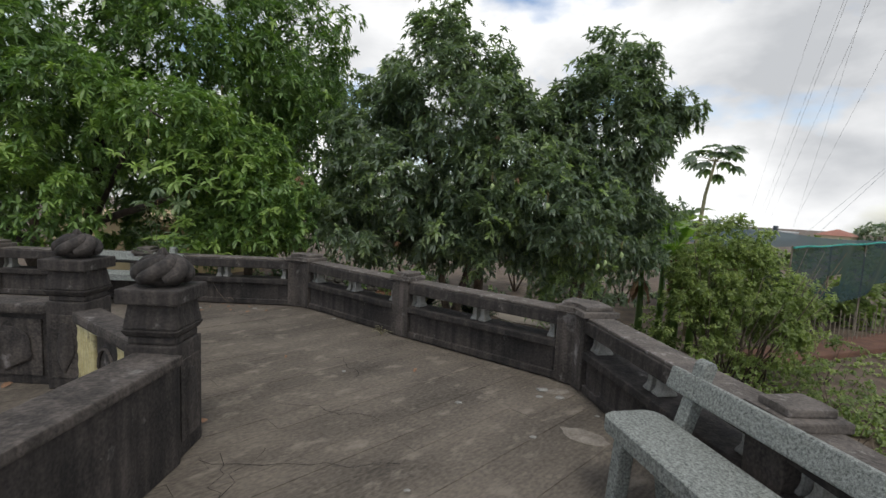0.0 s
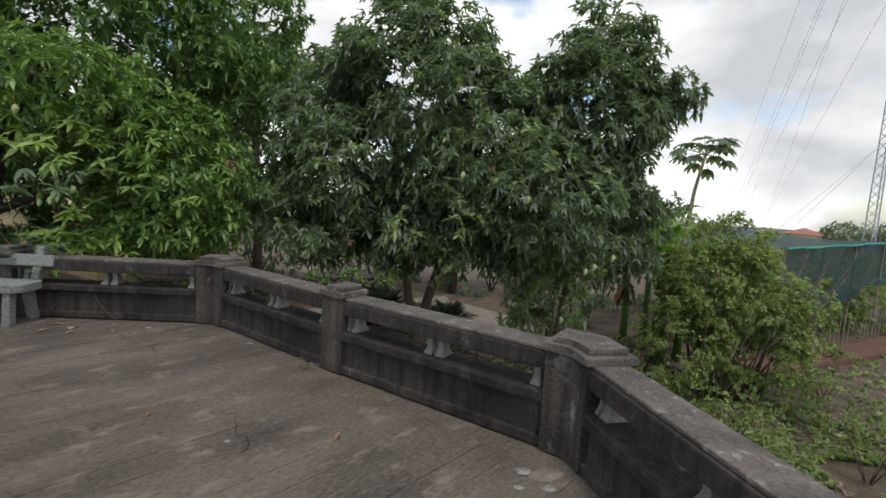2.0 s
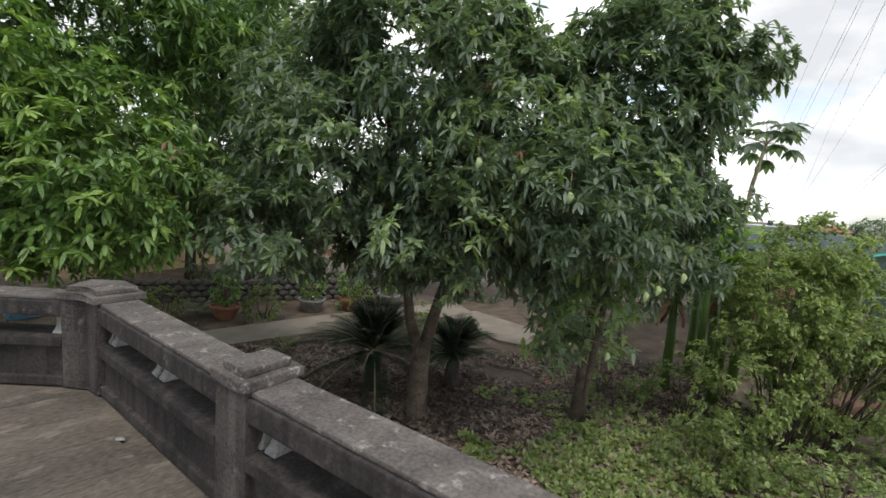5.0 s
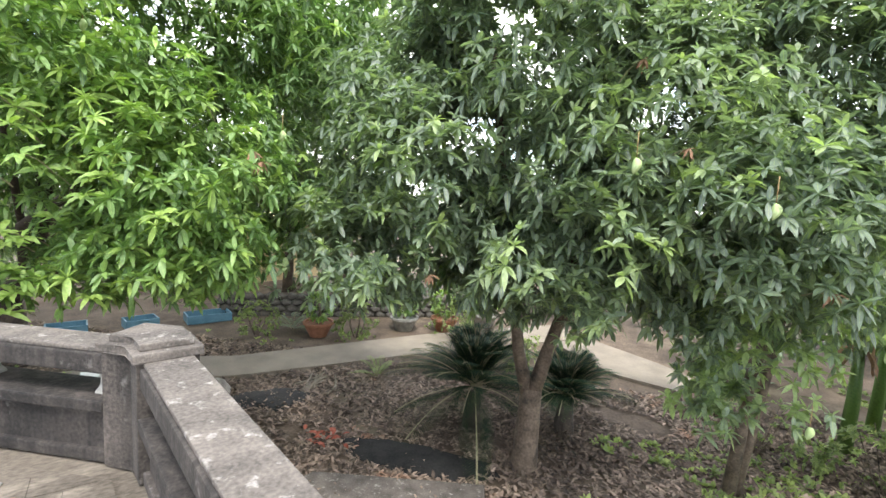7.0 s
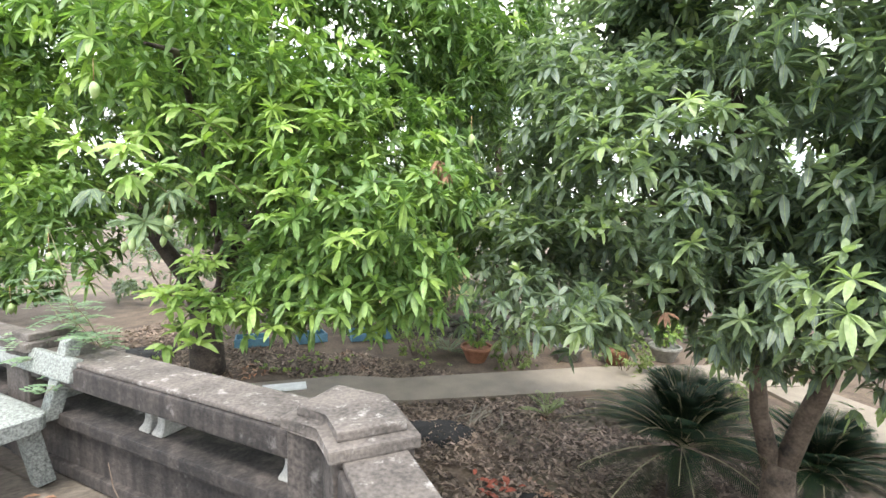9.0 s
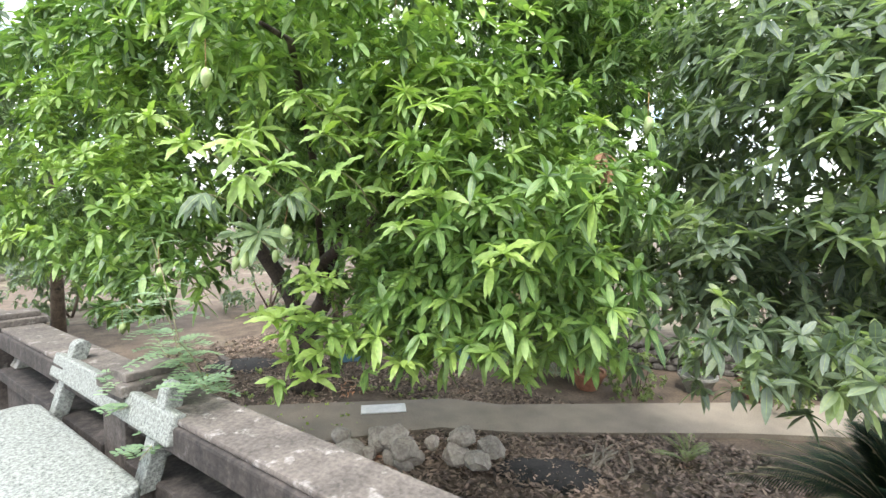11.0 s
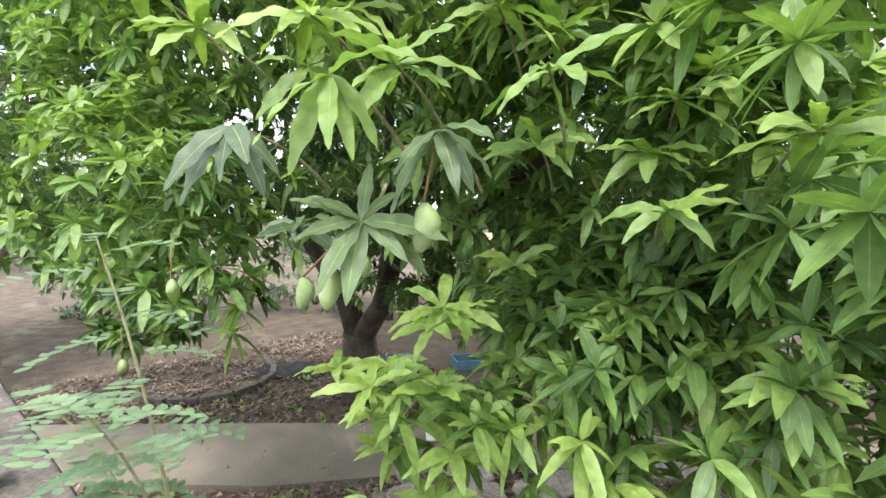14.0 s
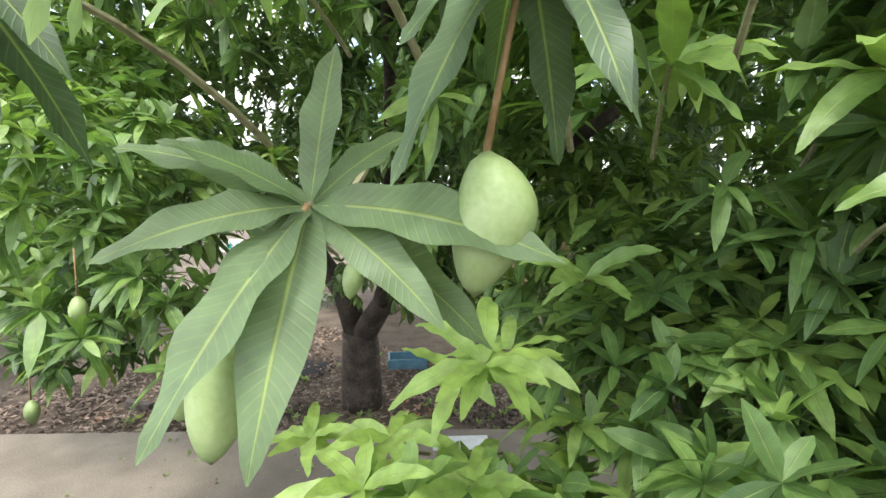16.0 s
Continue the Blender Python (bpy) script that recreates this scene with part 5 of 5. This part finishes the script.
def patch(name, x, y, rx, ry, turn, mat, label, category, lift=0.03, seed=1, z=-2.475):
    bm = bmesh.new()
    rim = [bm.verts.new((rx * (1 + 0.3 * noise.noise((math.cos(a) * 2, math.sin(a) * 2, seed))) * math.cos(a), ry * (1 + 0.3 * noise.noise((math.cos(a) * 2 + 5, math.sin(a) * 2, seed))) * math.sin(a), 0)) for a in (k * math.pi / 16 for k in range(32))]
    inner = [bm.verts.new((v.co.x * 0.6, v.co.y * 0.6, lift * 2)) for v in rim]
    for k in range(32):
        bm.faces.new((rim[k], rim[(k + 1) % 32], inner[(k + 1) % 32], inner[k]))
    bm.faces.new(inner)
    ob = tagged(part(name, bm, mat, smooth=True), label, category, kind="structure")
    ob.matrix_world = pose(x, y, z, 0, 0, turn)
    return ob


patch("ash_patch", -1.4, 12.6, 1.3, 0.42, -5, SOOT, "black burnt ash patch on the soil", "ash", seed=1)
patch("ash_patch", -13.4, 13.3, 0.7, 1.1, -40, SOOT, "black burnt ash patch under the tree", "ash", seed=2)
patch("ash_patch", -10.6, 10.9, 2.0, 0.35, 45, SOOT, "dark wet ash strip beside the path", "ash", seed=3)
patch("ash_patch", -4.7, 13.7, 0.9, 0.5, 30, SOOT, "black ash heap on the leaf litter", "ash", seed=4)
patch("plaster_patch", 1.36, 4.66, 0.17, 0.1, -35, PALE_FLOOR, "pale broken plaster patch on the floor", "plaster", 0.003, 6, 0.003)
patch("plaster_patch", 1.33, 5.44, 0.11, 0.06, 20, PALE_FLOOR, "small pale plaster patch on the floor", "plaster", 0.003, 7, 0.003)
tagged(part("slab", bevelled(prism(bmesh.new(), [(-3.2, 10.9), (-0.2, 11.4), (-0.3, 12.15), (-2.7, 11.75)], -2.6, -2.4), 0.02), STONE_TOP), "grey concrete slab at the terrace foot", "slab", kind="structure")
tagged(part("path_branch", prism(bmesh.new(), [(0.6, 19.6), (2.1, 17.4), (3.4, 16.8), (4.2, 17.5), (3.4, 18.6), (1.6, 20.4)], -2.6, -2.42), CONCRETE), "pale dusty concrete path", "path", kind="structure")
kerb = thing("ring_kerb", (0, 0, 0), "curved concrete kerb round a tree pit", "kerb")
for i in range(7):
    a = radians(-60 + i * 24)
    part("kerb_stone", rounded_box(-0.28, -0.07, -2.55, 0.28, 0.07, -2.36, 0.015), STONE_TOP, kerb).matrix_local = pose(-14.2 + 1.45 * math.cos(a), 11.7 + 1.45 * math.sin(a), 0, 0, 0, math.degrees(a) + 90)
sticks = thing("dead_branches", (0, 0, 0), "grey dead branches heaped beside the path", "branches")
rb = random.Random(61)
for k in range(11):
    a, ln, z = rb.uniform(0.2, 2.2), rb.uniform(0.35, 0.95), rb.uniform(0.02, 0.16)
    c = Vector((-4.05 + rb.uniform(-0.3, 0.3), 14.6 + rb.uniform(-0.2, 0.2), -2.47))
    d = Vector((math.cos(a), math.sin(a), 0)) * ln
    part("stick", tube(bmesh.new(), [c - d * 0.5, c + Vector((rb.uniform(-0.05, 0.05), 0.03, z * 0.7)), c + d * 0.5 + Vector((0, 0, z))], [0.025, 0.02, 0.012], 6), WOOD, sticks)
RED = material("red_brown_leaf", (0.2, 0.05, 0.03), (0.42, 0.13, 0.08), 9, 0.9, 0.3, 50)
for k in range(14):
    a, ln = rb.uniform(0, 6.3), rb.uniform(0.12, 0.24)
    x, y = -2.95 + rb.gauss(0, 0.22), 12.75 + rb.gauss(0, 0.16)
    tagged(bent_leaf("red_leaf", (x, y, -2.44), (x + ln * math.cos(a), y + ln * math.sin(a), -2.43), 0.22, 0.12, RED, None, 0.0, 700 + k), "fallen red-brown leaf on the leaf litter", "leaf", "red leaves on the soil")
sign = thing("notice_board", (0, 0, 0), "small white notice board on two posts", "sign")
sign.matrix_world = pose(-27.9, 17.6, -2.5, 0, 0, 55)
part("panel", rounded_box(-0.95, -0.03, 1.2, 0.95, 0.03, 1.85, 0.02), WHITE, sign)
for x in (-0.75, 0.75):
    part("post", rounded_box(x - 0.04, 0.032, 0, x + 0.04, 0.1, 1.7, 0.01), WOOD, sign)
for x, w in ((-0.45, 0.3), (0.2, 0.25), (0.6, 0.15)):
    part("lettering", box(bmesh.new(), x - w / 2, -0.038, 1.4, x + w / 2, -0.032, 1.65), TEAL, sign, "unreadable dark lettering")
tile = part("white_tile", rounded_box(-0.45, -0.2, 0, 0.45, 0.2, 0.03, 0.01), WHITE)
tile.matrix_world = pose(-8.3, 13.6, -2.395, 0, 0, 48)
tagged(tile, "white tile lying on the concrete path", "tile")

# ---- benches ----
def bench(origin, u, h=0.0):
    """Terrazzo bench: x along it from its end, y to its back."""
    ob = thing("stone_bench", (0, 0, 0), "grey speckled terrazzo garden bench with slab back", "bench", "terrazzo benches")
    u = Vector(u).normalized()
    v = Vector((-u.y, u.x)) if Vector((-u.y, u.x)).dot(Vector((0.6, 0.8))) > 0 else Vector((u.y, -u.x))
    ob.matrix_world = Matrix(((u.x, v.x, 0, origin[0]), (u.y, v.y, 0, origin[1]), (0, 0, 1, 0), (0, 0, 0, 1)))
    rim = [(cx + 0.075 * math.cos(q), cy + 0.075 * math.sin(q)) for cx, cy, q0 in ((1.325, 0.295, 0), (0.075, 0.295, 1), (0.075, 0.095, 2), (1.325, 0.095, 3)) for q in ((q0 + j / 5) * math.pi / 2 for j in range(6))]
    part("seat", bevelled(prism(bmesh.new(), rim, 0.35 + h, 0.43 + h), 0.03, 4), GRANITE, ob, smooth=True)
    for x in (0.11, 1.22):
        bm = bmesh.new()
        box(bm, x, 0.05, 0, x + 0.075, 0.14, 0.362 + h)
        for vert in bm.verts:
            vert.co.y -= 0.03 if vert.co.z < 0.1 else 0
        part("leg", bevelled(bm, 0.012), GRANITE, ob)
        bm = bmesh.new()
        box(bm, x, 0.27, 0, x + 0.075, 0.36, 0.362 + h)
        for vert in bm.verts:
            vert.co.y += 0.07 if vert.co.z < 0.1 else 0
        part("leg", bevelled(bm, 0.012), GRANITE, ob)
        bm = bmesh.new()
        prof = [(0.385, 0.34), (0.46, 0.34), (0.575, 0.7)] + [(0.545 + 0.045 * math.cos(a), 0.725 + 0.045 * math.sin(a)) for a in (0.2, 0.8, 1.4, 2.0, 2.6)] + [(0.495, 0.705)]
        lo = [bm.verts.new((x, y, z + h)) for y, z in prof]
        hi = [bm.verts.new((x + 0.08, y, z + h)) for y, z in prof]
        bm.faces.new(lo)
        bm.faces.new(hi[::-1])
        for k in range(len(prof)):
            j = (k + 1) % len(prof)
            bm.faces.new((lo[j], lo[k], hi[k], hi[j]))
        bmesh.ops.recalc_face_normals(bm, faces=bm.faces)
        part("back_post", bevelled(bm, 0.008), GRANITE, ob)
    bm = bevelled(box(bmesh.new(), -0.02, -0.028, 0, 1.42, 0.028, 0.13), 0.014)
    part("backrest", bm, GRANITE, ob).matrix_local = pose(0, 0.46, 0.555 + h, -17, 0, 0)
    return ob


bench((1.24, 4.03), (0.24, -0.97), 0.04)
bench((-3.54, 7.44), (-1.0, -0.06))

# ---- carved stair parapet ----
BAMBOO = material("glazed_yellow_bamboo", (0.4, 0.34, 0.16), (0.58, 0.52, 0.3), 10, 0.4, 0.2, 50, spot=(0.2, 0.17, 0.1), spot_at=0.64, spot_scale=9)
PL, P2 = (-1.34, 4.15), (-2.6, 5.0)


def finial(parent, at, seed):
    """A carved flame bud: wrapped petals round a low core, with a ribbed tip."""
    bm = bmesh.new()
    bmesh.ops.create_uvsphere(bm, u_segments=24, v_segments=14, radius=1)
    for v in bm.verts:
        v.co = Vector((v.co.x * 0.135, v.co.y * 0.125, max(0, 0.07 + v.co.z * 0.085)))
    ob = part("finial", bm, DARK_STONE, parent, "carved dark swirling stone finial", True)
    ob.location = at
    for k in range(6):
        c = k * math.pi / 3 + seed
        pts, radii = [], []
        for i in range(11):
            q = i / 10
            r = 0.135 * (1 - 0.75 * q ** 1.7)
            pts.append((r * math.cos(c + 2.0 * q), 0.92 * r * math.sin(c + 2.0 * q), 0.045 + 0.125 * q))
            radii.append(0.012 + 0.04 * math.sin(math.pi * (0.12 + 0.8 * q)) ** 0.8)
        part("petal", tube(bmesh.new(), pts, radii, 10), DARK_STONE, ob, smooth=True)
        part("vein", tube(bmesh.new(), [(x * 1.28, y * 1.28, z + 0.012) for x, y, z in pts[1:7]], [0.004, 0.009, 0.01, 0.009, 0.007, 0.004], 6), STONE, ob, smooth=True)
    for k in range(5):
        c = k * 1.256
        part("tip", tube(bmesh.new(), [(0.03 * math.cos(c), 0.03 * math.sin(c), 0.13), (0.026 * math.cos(c), 0.026 * math.sin(c), 0.18), (0.006 * math.cos(c), 0.006 * math.sin(c), 0.225)], [0.018, 0.016, 0.006], 7), DARK_STONE, ob, smooth=True)
    return ob


def pillar(at, turn, seed):
    ob = thing("carved_pillar", (0, 0, 0), "dark stained pillar with stepped cap and carved finial", "pillar", "pillars of the stair parapet")
    ob.matrix_world = pose(at[0], at[1], 0, 0, 0, turn)
    for name, w, z0, z1 in (("shaft", 0.15, 0, 0.7), ("neck", 0.135, 0.702, 0.745), ("moulding", 0.165, 0.747, 0.79), ("block", 0.155, 0.792, 0.94), ("cap", 0.178, 0.942, 1.03)):
        bm = box(bmesh.new(), -w, -w, z0, w, w, z1)
        for v in bm.verts:
            if name == "block" and v.co.z > 0.9 or name == "moulding" and v.co.z < 0.77:
                v.co.x, v.co.y = v.co.x * 0.86, v.co.y * 0.86
        part(name, bevelled(bm, 0.012), DARK_STONE, ob)
    finial(ob, (0, 0, 1.03), seed)
    for a in (0, 90, 180, 270):
        fr = part("panel_frame", rounded_box(-0.11, -0.158, 0.1, 0.11, -0.152, 0.6, 0.002, 1), STONE, ob)
        fr.matrix_local = pose(0, 0, 0, 0, 0, a)
        cv = part("carving", stone_mesh(seed + a, 0.07, 0.012, 0.2, 2), DARK_STONE, ob)
        cv.matrix_local = pose(0, 0, 0, 0, 0, a) @ pose(0, -0.161, 0.35)
    return ob


pillar(PL, 4, 1.0)
pillar(P2, 4, 2.0)
low = thing("parapet_wall", (0, 0, 0), "low dark stained parapet wall with sloped coping", "wall")
part("body", rounded_box(-1.4, -2.9, 0, -1.15, 4.0, 0.6, 0.01), DARK_STONE, low)
part("coping", rounded_box(-1.42, -2.9, 0.602, -1.13, 4.0, 0.66, 0.012), STONE, low)
lattice = thing("bamboo_parapet", (0, 0, 0), "dark parapet with yellow glazed bamboo panels", "parapet")
lattice.matrix_world = along(PL, P2)
ll = (Vector(P2) - Vector(PL)).length
part("base", rounded_box(0.16, -0.09, 0, ll - 0.16, 0.09, 0.12, 0.01), DARK_STONE, lattice)
part("coping", bevelled(prism(bmesh.new(), [(0.16, -0.1), (ll - 0.16, -0.1), (ll - 0.16, 0.1), (0.16, 0.1)], 0.55, 0.64), 0.025), STONE, lattice)
part("niche", rounded_box(ll / 2 - 0.2, -0.06, 0.122, ll / 2 + 0.2, 0.06, 0.548, 0.01), DARK_STONE, lattice)
part("niche_arch", tube(bmesh.new(), [(ll / 2 + 0.15 * math.cos(a), 0.066, 0.3 + 0.17 * math.sin(a)) for a in (i * math.pi / 8 for i in range(9))], [0.014] * 9, 6), STONE, lattice)
part("niche_arch", tube(bmesh.new(), [(ll / 2 + 0.15 * math.cos(a), -0.066, 0.3 + 0.17 * math.sin(a)) for a in (i * math.pi / 8 for i in range(9))], [0.014] * 9, 6), STONE, lattice)
for x0, x1 in ((0.2, ll / 2 - 0.23), (ll / 2 + 0.23, ll - 0.2)):
    n = 6
    for i in range(n):
        x = x0 + (x1 - x0) * (i + 0.5) / n
        bm = bmesh.new()
        zs = [0.122 + 0.426 * k / 12 for k in range(13)]
        tube(bm, [(x, 0.055, z) for z in zs], [0.026 if k % 3 else 0.031 for k in range(13)], 10)
        part("bamboo", bm, BAMBOO, lattice, "yellow glazed bamboo baluster", True)
back_wall = thing("carved_wall", (0, 0, 0), "dark parapet wall with carved relief panels", "wall")
back_wall.matrix_world = along((-2.76, 5.02), (-6.0, 4.9))
part("body", rounded_box(0, -0.1, 0, 3.2, 0.1, 0.58, 0.01), DARK_STONE, back_wall)
part("coping", rounded_box(0, -0.15, 0.582, 3.2, 0.15, 0.66, 0.02), STONE, back_wall)
for i in range(4):
    x = 0.4 + i * 0.78
    pf = part("panel", rounded_box(x - 0.32, 0.102, 0.08, x + 0.32, 0.118, 0.54, 0.006), STONE, back_wall)
    part("relief", stone_mesh(70 + i, 0.24, 0.03, 0.17, 3), DARK_STONE, pf).location = (x, 0.12, 0.31)

# ---- loose bits on the floor ----
for k, (x, y, s) in enumerate(((0.47, 5.08, 0.03), (1.2, 5.45, 0.05), (1.32, 5.3, 0.04), (1.15, 5.3, 0.03), (-0.6, 5.6, 0.02), (1.0, 4.6, 0.025), (-1.2, 7.4, 0.03), (-2.4, 7.7, 0.035), (-3.1, 7.55, 0.04), (1.55, 5.0, 0.02), (0.8, 3.4, 0.02), (0.2, 3.9, 0.02))):
    c = part("debris", stone_mesh(200 + k, s, s * 0.7, s * 0.25, 2), PALE)
    c.location = (x, y, s * 0.18)
    tagged(c, "pale flake of broken plaster on the floor", "debris", "flakes on the floor")
rd = random.Random(44)
for k in range(29):
    x, y = ((rd.uniform(-3.6, -2.2), rd.uniform(7.45, 7.85)) if k < 16 else (rd.uniform(-4.0, -2.9), rd.uniform(4.5, 4.85)) if k < 26 else (rd.uniform(-1.5, 1.4), rd.uniform(3.2, 6.2)))
    a, ln = rd.uniform(0, 6.3), rd.uniform(0.05, 0.12)
    dl = bent_leaf("dry_leaf", (x, y, 0.006), (x + ln * math.cos(a), y + ln * math.sin(a), 0.008), 0.17, 0.08, DRY, None, 0.0, 500 + k)
    tagged(dl, "curled brown dry leaf on the floor", "leaf", "dry leaves on the floor")
twig = thing("dry_twig", (0, 0, 0), "pale dry twig leaning on the wall foot", "twig")
part("stem", tube(bmesh.new(), [(-2.75, 7.8, 0.003), (-2.9, 7.83, 0.08), (-3.0, 7.82, 0.2), (-3.06, 7.83, 0.3)], [0.004, 0.004, 0.003, 0.002], 6), BARK, twig)
part("side_shoot", tube(bmesh.new(), [(-2.9, 7.83, 0.08), (-2.8, 7.8, 0.12), (-2.74, 7.79, 0.08)], [0.003, 0.003, 0.002], 6), BARK, twig)
straw = thing("dry_weed", (0, 0, 0), "dry straw-coloured weed tuft by the post", "weed")
for k in range(9):
    a = k * 0.7
    part("blade", tube(bmesh.new(), [(-0.47, 6.83, 0), (-0.47 + 0.05 * math.cos(a), 6.83 - 0.06 * abs(math.sin(a)), 0.06 + 0.02 * (k % 4)), (-0.47 + 0.13 * math.cos(a), 6.83 - 0.12 * abs(math.sin(a)), 0.04 + 0.03 * (k % 4))], [0.003, 0.003, 0.0015], 4), TWIG, straw)

CRACK = material("dark_crack", (0.008, 0.007, 0.006), (0.02, 0.017, 0.015), 20, 0.95, 0.2, 80)
for k, (a, b) in enumerate((((-1.1, 4.02), (0.1, 4.12)), ((-0.95, 4.1), (-0.7, 3.5)), ((-0.8, 6.05), (-0.45, 5.5)), ((-2.6, 7.5), (-1.7, 6.9)), ((-0.9, 4.9), (-0.1, 4.7)), ((-0.75, 4.2), (-0.85, 3.4)))):
    rc = random.Random(k)
    pts = [Vector((*a, 0)).lerp(Vector((*b, 0)), i / 9) + Vector((rc.uniform(-0.045, 0.045), rc.uniform(-0.045, 0.045), 0)) for i in range(10)]
    bm = bmesh.new()
    side = (pts[-1] - pts[0]).normalized().cross(Vector((0, 0, 1)))
    rows = [[bm.verts.new(p + side * (q * rc.uniform(0.001, 0.0035)) + Vector((0, 0, 0.004 if q == 0 else 0.0032))) for q in (-1, 0, 1)] for p in pts]
    for r0, r1 in zip(rows, rows[1:]):
        for q in range(2):
            bm.faces.new((r0[q], r0[q + 1], r1[q + 1], r1[q]))
    tagged(part("floor_crack", bm, CRACK), "dark branching crack in the cement floor", "crack", kind="structure")

# ---- floor strips, last ----
def clip(poly, nx, ny, c):
    """The part of a polygon where nx x + ny y <= c."""
    out = []
    for (x0, y0), (x1, y1) in zip(poly, poly[1:] + poly[:1]):
        d0, d1 = nx * x0 + ny * y0 - c, nx * x1 + ny * y1 - c
        if d0 <= 0:
            out.append((x0, y0))
        if d0 * d1 < 0:
            t = d0 / (d0 - d1)
            out.append((x0 + t * (x1 - x0), y0 + t * (y1 - y0)))
    return out


ANGLE, STEP, GAP = radians(47), 0.2, 0.003
ux, uy = math.cos(ANGLE), math.sin(ANGLE)
rk = random.Random(21)
area = [(-4.2, 7.75), (-1.9, 7.9), (-0.25, 6.7), (1.5, 5.4), (1.95, 3.6), (2.15, 1.5), (2.15, -2.0), (-4.2, -2.0)]
for i in range(-46, 30):
    off = i * STEP
    strip = clip(clip(area, uy, -ux, off + STEP - GAP), -uy, ux, -off)
    if len(strip) < 3:
        continue
    ends = [x * ux + y * uy for x, y in strip]
    a = min(ends)
    while a < max(ends) - 0.02:
        b = a + rk.uniform(1.2, 3.0)
        piece = clip(clip(strip, ux, uy, b - GAP * 0.7), -ux, -uy, -a)
        if len(piece) > 2:
            bm = bmesh.new()
            low_v = [bm.verts.new((x, y, -0.03)) for x, y in piece]
            lift = rk.uniform(-0.0015, 0.0015)
            top_v = [bm.verts.new((x, y, lift)) for x, y in piece]
            bm.faces.new(top_v)
            for k in range(len(piece)):
                j = (k + 1) % len(piece)
                bm.faces.new((low_v[k], low_v[j], top_v[j], top_v[k]))
            bmesh.ops.recalc_face_normals(bm, faces=bm.faces)
            part("floor_strip", bm, DECK, floor)
        a = b
